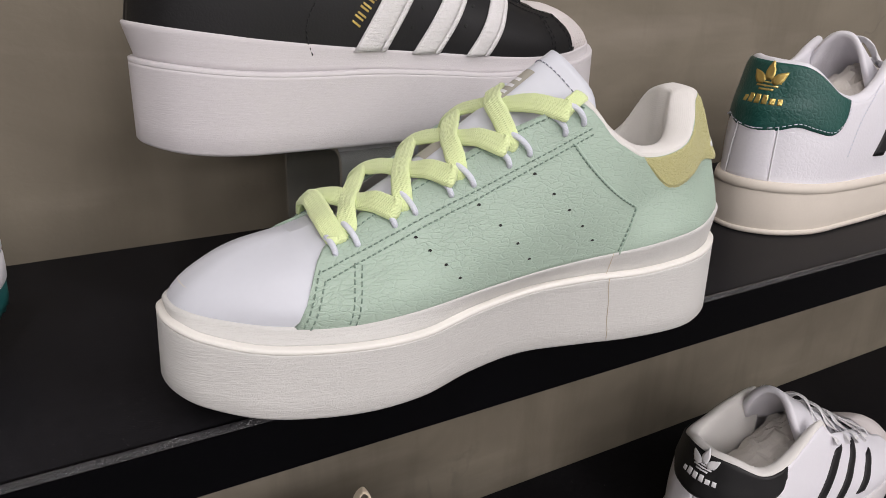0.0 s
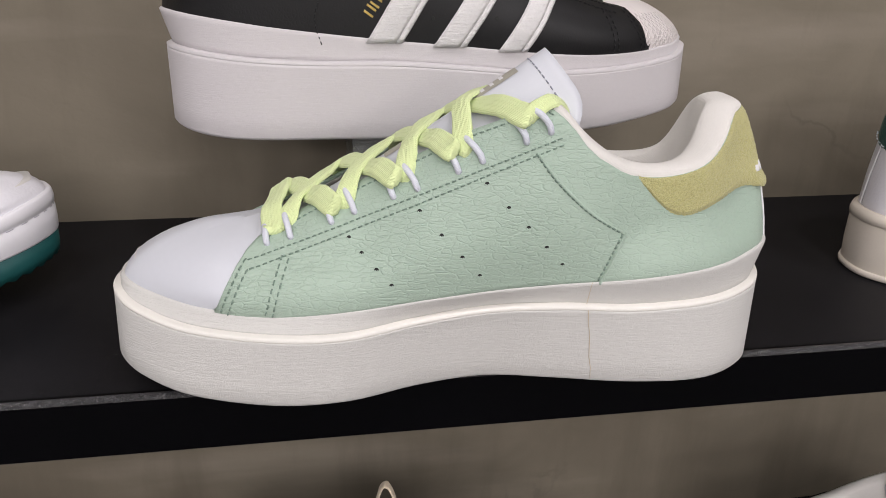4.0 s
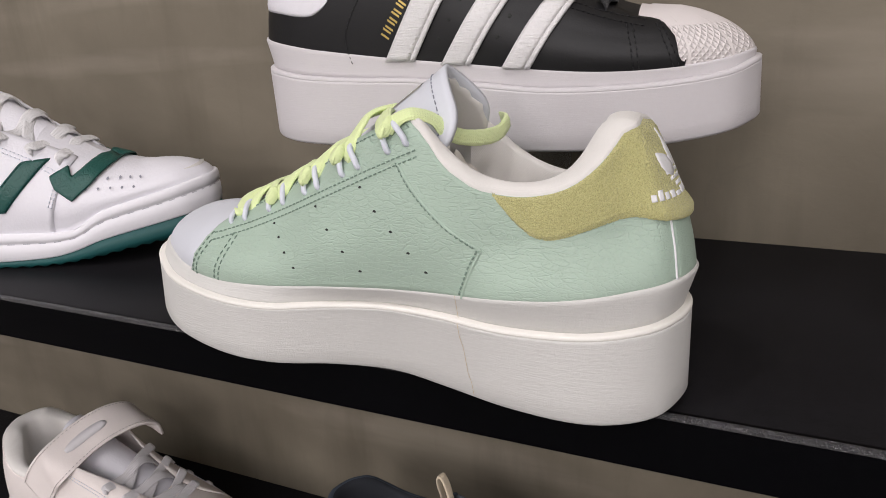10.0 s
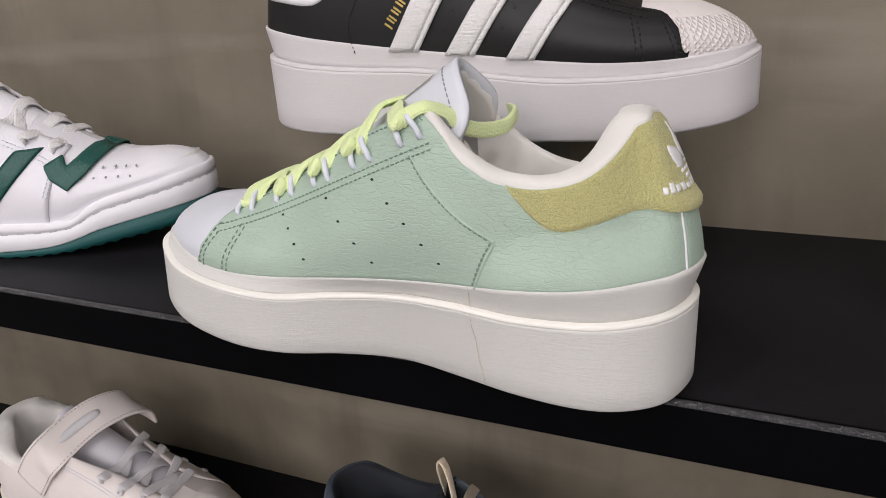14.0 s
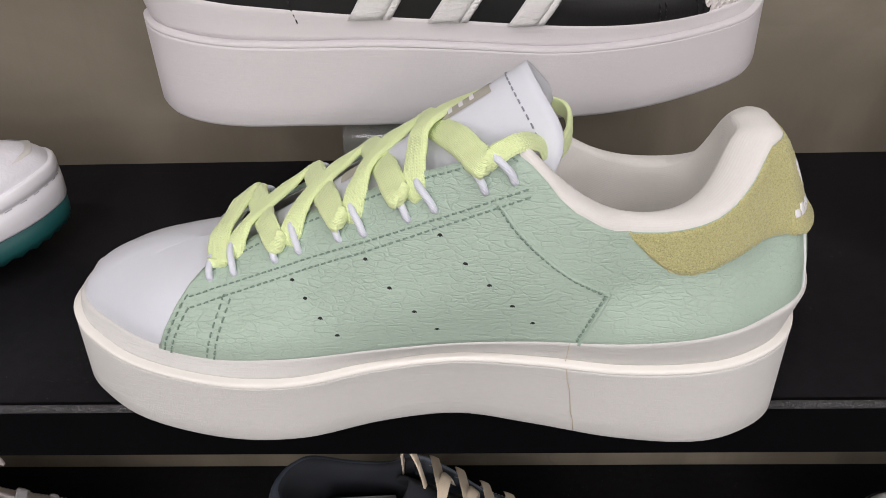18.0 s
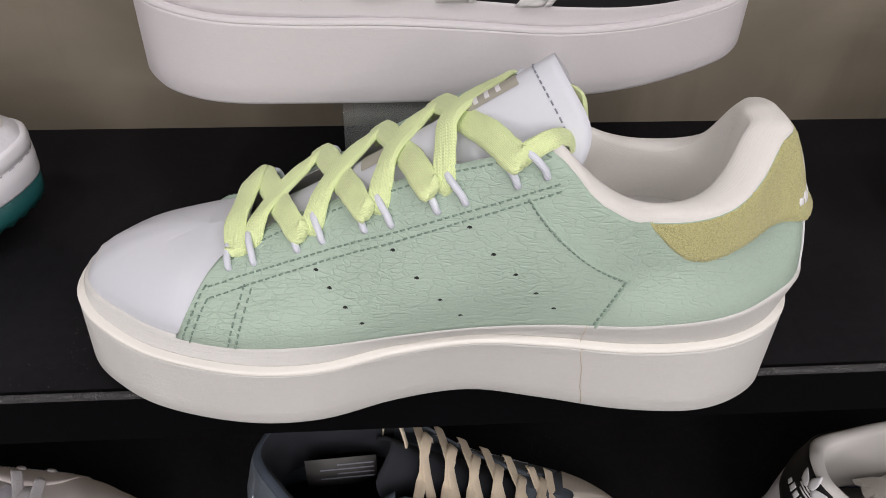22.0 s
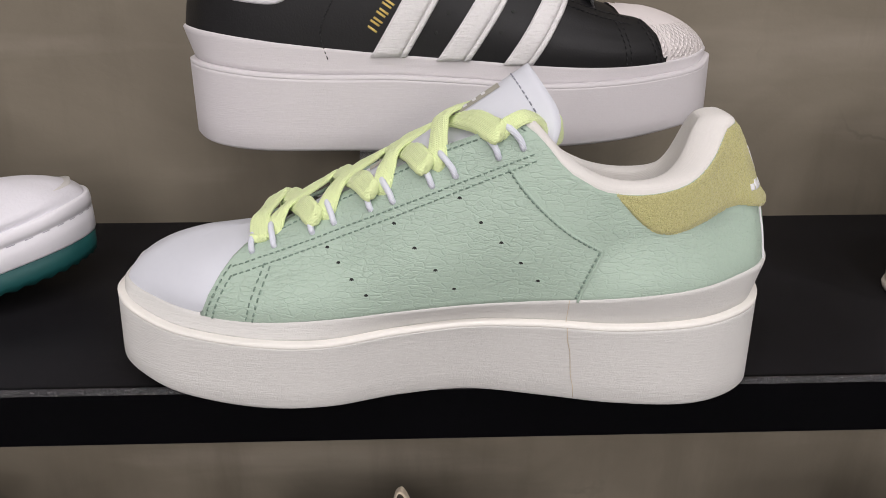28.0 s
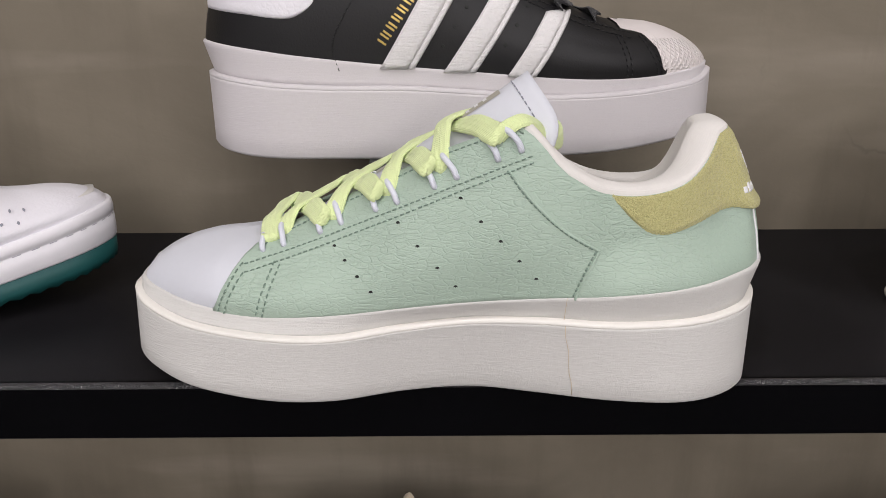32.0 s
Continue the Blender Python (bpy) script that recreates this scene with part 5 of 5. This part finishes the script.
# ---- plain low sneakers ----
def cup_sole(L, root, mat, edge=2.2, toe=6.0, label="cup sole", tread=None, foot=None, tread_top=None):
    top = [Vector((p.x, p.y, L.ztop(p.x))) for p in L.top]

    def at(d, f, dz=0.0):
        lp = inset(top, d)
        return [Vector((p.x, p.y, (table_toe(p.x) * (1 - f) + L.ztop(p.x) * f) + dz)) for p in lp]

    def tall(d, lo, hi, f):
        return [Vector((p.x, p.y, lo(p.x) * (1 - f) + hi(p.x) * f)) for p in inset(top, d)]
    if foot:
        # sawtooth tread below, white wall above it
        foot, tread_top = table(foot), table(tread_top)
        low = tall(edge - 1.2, foot, tread_top, 0.0)
        teeth = [Vector((p.x, p.y, p.z + (1.6 if k % 2 else 0.0))) for k, p in enumerate(low)]
        sole_part("tread", [tall(edge - 4, foot, tread_top, 0.1), teeth, tall(edge - 0.5, foot, tread_top, 0.35), tall(edge - 0.4, foot, tread_top, 1.0), tall(edge - 4, foot, tread_top, 1.05)], tread, root, "dark green rubber tread")
        sole_part("sole", [tall(edge - 4, tread_top, L.ztop, 0.0), tall(edge - 0.2, tread_top, L.ztop, 0.01), tall(edge + 0.3, tread_top, L.ztop, 0.06), tall(edge + 0.5, tread_top, L.ztop, 0.3), tall(edge + 0.4, tread_top, L.ztop, 0.58), tall(edge - 0.5, tread_top, L.ztop, 0.62), tall(edge - 0.5, tread_top, L.ztop, 0.66), tall(edge + 0.4, tread_top, L.ztop, 0.7), tall(edge + 0.5, tread_top, L.ztop, 0.82), tall(edge, tread_top, L.ztop, 0.96), tall(edge - 1.2, tread_top, L.ztop, 1.03), tall(-3, tread_top, L.ztop, 1.0)], mat, root, label)
        return
    table_toe = table([(-157, toe + 3), (-140, toe * 0.55), (-115, toe * 0.15), (-95, 0), (100, 0), (131, 1.5)])
    sole_part("sole", [at(edge - 3.0, 0), at(edge - 0.6, 0.02), at(edge, 0.08), at(edge + 0.6, 0.4), at(edge + 0.6, 0.7), at(edge + 0.2, 0.95), at(edge - 0.8, 1.03), at(-3, 1.0)], mat, root, label)


def build_green_stripe(m):
    """White leather low sneaker with dark green stripes, tread and toe band."""
    root = shoe_root("sneaker", m, "white leather low sneaker with dark green stripes and sole")
    L = Last(sole=[(-157, 55), (-150, 54), (-140, 52), (-124, 48), (-106, 44), (-87, 39), (-76, 33), (-68, 27.5), (-58, 25.5), (-34, 25), (0, 25), (60, 27), (131, 33)],
             ref=[(-157, 48), (-140, 44), (-121, 37.5), (-90, 31), (-68, 28.5), (0, 27), (60, 28), (131, 33)], lift=(1.5, 24), heel=140)
    foot = [(-157, 21), (-140, 17), (-120, 13.5), (-100, 10.5), (-81, 7), (-60, 3.5), (-39, 1.2), (-15, 0.1), (100, 0.1), (131, 2)]
    tread_top = [(-157, 33), (-122, 27), (-84, 19), (-65, 12.5), (-49, 8.5), (-23, 6), (3, 5), (131, 7)]
    cup_sole(L, root, smooth_white, 3.5, 9, "thick white cup sole", green_rubber, foot, tread_top)
    wall = table(tread_top)
    groove = [q * MM for q in inset([Vector((p.x, p.y, wall(p.x) + (L.ztop(p.x) - wall(p.x)) * 0.64)) for p in L.top], 3.1)]
    verts, faces = [], []
    for k in range(0, len(groove) - 1, 2):
        v, f = tube_data([groove[k], groove[k].lerp(groove[k + 1], 0.9)], 0.25 * MM, 5)
        faces += [tuple(len(verts) + q for q in ff) for ff in f]
        verts += v
    obj("sole_stitching", verts, faces, groove_m, root, "stitched groove round the sole")
    toe_box(L, white_leather, root, -40)
    toe_box(L, white_leather, root, -58, "stitched white toe overlay", out=0.9, t_end=0.45, name="toe_overlay")
    back = 13 * NSEG
    side_panel("quarter", L, white_leather, root, (-50, -66), back, False)
    side_panel("quarter", L, white_leather, root, (-50, -66), back, True)
    heel_strip(L, white_leather, root)
    collar(L, white_leather, root)
    insole(L, cotton, root)
    tongue(L, white_leather, root)
    for outer in (False, True):
        for lo, hi, wd in (((-11, 45), (-43, 78), 18), ((21, 47), (-11, 86), 18), ((53, 50), (20, 92), 18)):
            strip_patch("stripe", L, lo, hi, wd, green_leather, root, 2.4, outer, 1.2, "dark green leather stripe")
            for sg in (-1, 1):
                stitch_line("stitching", L, [(lo[0] + sg * (wd / 2 - 1.4), lo[1]), (hi[0] + sg * (wd / 2 - 1.4), hi[1])], green_rubber, root, out=2.6, outer=outer, pitch=3)
        band_patch("toe_band", L, [(-58, 69.5), (-61.5, 62.5), (-68, 58.5), (-76, 65), (-85, 75)], 11.5, green_leather, root, 1.9, outer, "dark green leather band")
        for a in range(2):
            for b in range(5):
                x, z = -77 - 5 * a - 8 * b, 58 + 5 * a - 0.5 * b
                flat_patch("perforation", L, [(x - 0.8, z), (x, z + 0.8), (x + 0.8, z), (x, z - 0.8)], thread_grey, root, 1.3, outer, 0.2)
        stitch_line("stitching", L, [(-52, 47), (-56, 58), (-57, 67), (-40, 77), (-10, 92), (14, 105)], cord_m, root, out=1.6, outer=outer, double=2.4)
    lacing(L, (-58, -38, -18, 2, 20), white_lace, root, 8.0)
    return root


def build_green_heel(m):
    """White sneaker with a green heel patch and cream cup sole."""
    root = shoe_root("sneaker", m, "white leather sneaker with dark green heel patch and cream sole")
    L = Last(sole=34, lift=(4, 28), heel=142)
    cup_sole(L, root, cream_rubber, 3.0, 6, "cream rubber cup sole")
    sole_part("sole_rim", [inset([Vector((p.x, p.y, L.ztop(p.x) + d)) for p in L.top], o) for o, d in ((2.5, -6), (4.2, -5.5), (4.2, -2.5), (3.4, 0.5), (1.0, 1.2))], cream_rubber, root, "cream foxing strip")
    sole_part("sole_foot", [[Vector((q.x, q.y, h)) for q in inset(L.top, o)] for o, h in ((2.0, 0.2), (4.0, 0.8), (4.4, 2.5), (4.0, 4.0), (2.5, 4.4))], cream_rubber, root, "cream sole edge")
    toe_box(L, white_leather, root, -78)
    back = 13 * NSEG
    side_panel("quarter", L, white_leather, root, (-110.5, -110.5), back, False)
    side_panel("quarter", L, white_leather, root, (-110.5, -110.5), back, True)
    heel_strip(L, white_leather, root)
    collar(L, white_leather, root, pad=0.6, rise=-0.6)
    insole(L, white_leather, root)
    tongue(L, white_leather, root, tip=(26, 16, 129), thick=4.0, shape=ROUND_TONGUE)
    low = table([(76, 82), (79, 74), (84, 66), (92, 62.5), (104, 66), (115, 69.5), (124, 67), (131, 65)])
    heel_tab(L, green_leather, root, low, 76, "dark green grained heel patch", out=2.4, swell=1.0)
    for outer in (False, True):
        stitch_line("stitching", L, [(78, 80), (81, 73), (85.5, 68), (92, 64.8), (104, 68.2), (114, 71.8), (124, 69.3), (131, 67.3)], cord_m, root, out=3.1, outer=outer)
        stitch_line("stitching", L, [(70, 45), (66, 60), (58, 75), (40, 95)], cord_m, root, out=1.5, outer=outer)
    L.swell = 1.0
    heel_print(L, root, gold, 2.6, 95.5, 17, (4.6, 6.6, 6.6, 6.6, 4.6, 4.6), 4.3, 12.0)
    for outer in (False, True):
        for lo, hi in (((29, 44), (2, 96)), ((-3, 42), (-30, 88)), ((-36, 40), (-57, 69))):
            strip_patch("stripe", L, lo, hi, 15, black_leather, root, 2.2, outer, 1.0, "black leather stripe")
    lacing(L, (-80, -57, -33, -10, 14), white_lace, root, 8.0)
    stuffing(L, root)
    return root


def build_shell(m):
    """White sneaker with black stripes and black heel patch."""
    root = shoe_root("sneaker", m, "white leather sneaker with three black stripes and black heel patch")
    L = Last(sole=29, lift=(8, 33), heel=130, edge_in=EDGE_ROUND, edge_out=EDGE_ROUND)
    cup_sole(L, root, white_rubber, 3.0, 6, "white cup sole")
    toe_box(L, toe_rubber, root, -96, "white rubber shell toe", out=1.0)
    toe_box(L, white_leather, root, -78)
    back = 13 * NSEG
    side_panel("quarter", L, white_leather, root, (-119, -119), back, False)
    side_panel("quarter", L, white_leather, root, (-119, -119), back, True)
    collar(L, cotton, root, deep=60, pad=1.0, rise=-1.0)
    insole(L, paper, root)
    tongue(L, white_leather, root, tip=(38, 17, 142), thick=5.5, shape=ROUND_TONGUE)
    low = table([(70, 88), (74, 79), (82, 73.5), (92, 73.5), (105, 73), (131, 69)])
    heel_tab(L, black_leather, root, low, 69, "black leather heel patch", out=2.2, swell=0.5)
    L.swell = 0.5
    heel_print(L, root, print_white, 2.4, 94, 16.5, (4.2, 6.0, 5.6, 6.0, 4.2, 4.2), 4.4, 11.0)
    for outer in (False, True):
        for lo, hi in (((29, 44), (2, 96)), ((-3, 42), (-30, 88)), ((-36, 40), (-57, 69))):
            strip_patch("stripe", L, lo, hi, 14, black_leather, root, 2.2, outer, 1.0, "black leather stripe")
    lacing(L, (-80, -57, -33, -10, 14), white_lace, root, 8.0)
    stuffing(L, root)
    return root


def eyelet_ring(L, x, z, outer, mat, root, r=3.4):
    c = L.on(x, z, 2.2, outer)
    n = (L.on(x, z, 4, outer) - L.on(x, z, 0, outer)).normalized()
    a = n.cross(Vector((0, 0, 1))).normalized()
    b = n.cross(a)
    pts = [(c + (a * math.cos(k * math.pi / 8) + b * math.sin(k * math.pi / 8)) * r) * MM for k in range(17)]
    tube("eyelet", pts, 1.2 * MM, mat, root, "pale eyelet ring", 6)


def build_slate(m):
    """Slate suede sneaker with cream laces and a cream toe guard."""
    root = shoe_root("sneaker", m, "slate blue suede sneaker with cream laces and toe guard")
    L = Last(sole=32, lift=(6, 34), heel=150)
    cup_sole(L, root, cream_rubber, 3.0, 8, "cream rubber sole")
    toe_box(L, slate, root, -70)
    toe_box(L, cream_rubber, root, -108, "cream rubber toe guard", out=1.8, t_end=0.985, name="toe_guard")
    back = 13 * NSEG
    side_panel("quarter", L, slate, root, (-105, -105), back, False)
    side_panel("quarter", L, slate, root, (-105, -105), back, True)
    heel_strip(L, slate, root)
    rim = collar(L, slate_rim, root, label="padded slate collar with dark lining", pad=0.5, rise=0.5)
    rim.data.materials.append(navy_mesh)
    for p in rim.data.polygons:
        p.material_index = int(p.index >= 8 * 140)
    insole(L, navy_mesh, root)
    tongue(L, navy_mesh, root, tip=(22, 17, 124))
    lacing(L, (-92, -75, -58, -41, -24, -7, 10), cream_lace, root, 7.8, lift=3.5)
    for outer in (False, True):
        eyelet_ring(L, 16, 108, outer, eyelet_m, root)
        stitch_line("stitching", L, [(22, 110), (30, 103), (40, 95), (52, 88), (70, 86), (88, 92)], cord_m, root, out=1.6, outer=outer)
        stitch_line("stitching", L, [(-80, 62), (-50, 75), (-20, 92), (10, 106)], cord_m, root, out=1.6, outer=outer)
    # woven label inside the far wall and the loose lace end
    dz = L.dz(60)
    sheet("label", [[Vector((x, 3 + 0.06 * x, z + dz)) * MM for x in (34, 50, 66, 84)] for z in (60, 76, 92)], label_grey, root, "grey woven label", 0.4 * MM)
    for k in range(4):
        z = 68 + 5.2 * k
        sheet("label_bar", [[Vector((x, 3.6 + 0.06 * x, zz + dz)) * MM for x in (36, 54, 74 - 12 * (k % 2))] for zz in (z, z + 1.6)], thread_grey, root)
    # the top of the lace stands up in a loop between tongue and far eyelet
    loop = [Vector(p) for p in ((8, 21, 104), (11, 17, 118), (14.5, 13.5, 136), (18.5, 12, 152), (22.5, 11.5, 159.5), (26, 9, 154), (27.5, 3, 139), (28, -5, 121), (29, -9, 108))]
    faces = [Vector(p) for p in ((-1, 0.2, 0.2), (-1, 0.1, 0.2), (-1, 0, 0.25), (-0.75, 0, 0.6), (0, 0, 1), (0.85, 0, 0.5), (1, 0, 0.15), (1, -0.1, 0.1), (1, -0.2, 0))]
    ribbon("lace", loop, 7.0, cream_lace, root, normal=faces)
    return root


def build_strap(m):
    """Taupe sneaker with an ankle strap and pale grey laces."""
    root = shoe_root("sneaker", m, "pale taupe nubuck sneaker with ankle strap and grey laces")
    L = Last(sole=30, lift=(4, 20), heel=138)
    cup_sole(L, root, cream_rubber, 3.0, 7, "cream rubber sole")
    toe_box(L, taupe, root, -70)
    back = 13 * NSEG
    side_panel("quarter", L, taupe, root, (-105, -105), back, False)
    side_panel("quarter", L, taupe, root, (-105, -105), back, True)
    heel_strip(L, taupe, root)
    collar(L, cotton, root, pad=5.0, rise=1.0)
    insole(L, cotton, root)
    tongue(L, white_leather, root, tip=(32, 17, 128), thick=5.0, shape=ROUND_TONGUE)
    lacing(L, (-82, -64, -46, -28), light_grey_lace, root, 8.0)
    z = L.dz(20)
    path = [L.on(46, 74, 4, True), L.on(33, 92, 4.5, True), L.on(18, 108, 5.5, True), Vector((5, 37, 123 + z)), Vector((-8, 18, 131 + z)), Vector((-18, -2, 130 + z)), Vector((-22, -14, 120 + z)), Vector((-21, -18, 106 + z))]
    nrm = [Vector((0, 1, 0.2)), Vector((-0.2, 1, 0.4)), Vector((-0.3, 0.9, 0.6)), Vector((-0.4, 0.5, 0.8)), Vector((-0.5, 0.1, 0.9)), Vector((-0.5, -0.4, 0.8)), Vector((-0.3, -0.9, 0.3)), Vector((-0.2, -1, 0))]
    strap(root, path, nrm, 34)
    for outer in (False, True):
        for x, zz in ((-82, 62), (-64, 71), (-46, 80)):
            eyelet_ring(L, x, zz - 2, outer, light_grey_lace, root, 2.2)
        stitch_line("stitching", L, [(-95, 50), (-80, 58), (-50, 71), (-20, 86), (10, 100)], cord_m, root, out=1.6, outer=outer, double=2.4)
    return root


def strap(root, path, nrm, width):
    P, N = catmull(path, 8), catmull(nrm, 8)
    T = frames_along(P)
    rows, lab = [], []
    for i, (p, t, n) in enumerate(zip(P, T, N)):
        s = t.cross(n).normalized()
        up = s.cross(t).normalized()
        rows.append([(p + s * (width / 2 * k) + up * (0.8 * (1 - k * k))) * MM for k in (-1, -0.95, -0.5, 0, 0.5, 0.95, 1)])
        if 20 <= i <= 32:
            k2 = 0.26 * math.sqrt(max(0.02, 1 - ((i - 26) / 6.2) ** 4))
            lab.append([(p + s * (width / 2 * k * k2 * 2) + up * 1.35) * MM for k in (-0.5, 0, 0.5)])
    st = sheet("ankle_strap", rows, taupe, root, "wide taupe hook-and-loop strap", 2.4 * MM)
    sheet("strap_label", lab, light_grey_lace, st, "pale oval label", 0.5 * MM)
    for sg in (-0.86, 0.86):
        verts, faces = [], []
        for i in range(1, len(P) - 1):
            s = T[i].cross(N[i]).normalized()
            c = P[i] + s * (width / 2 * sg) + s.cross(T[i]).normalized() * 0.75
            v, f = tube_data([(c - T[i] * 0.8) * MM, (c + T[i] * 0.8) * MM], 0.35 * MM, 5)
            faces += [tuple(len(verts) + k for k in ff) for ff in f]
            verts += v
        obj("strap_stitching", verts, faces, taupe_thread, st)


build_green_stripe(pose(-0.362, 0.088, SHELF, 0, 0, 202))
build_green_heel(pose(0.375, 0.106, SHELF, 0, 0, 188))
# this pair is a broader fit
build_shell(pose(0.3736, 0.0920, LOWER, 0, 0, 185) @ Matrix.Diagonal((1.06, 1.16, 1.0, 1.0)))
build_slate(pose(-0.012, 0.113, LOWER, 0, 0, 180))
build_strap(pose(-0.374, 0.122, LOWER, 0, 0, 184))
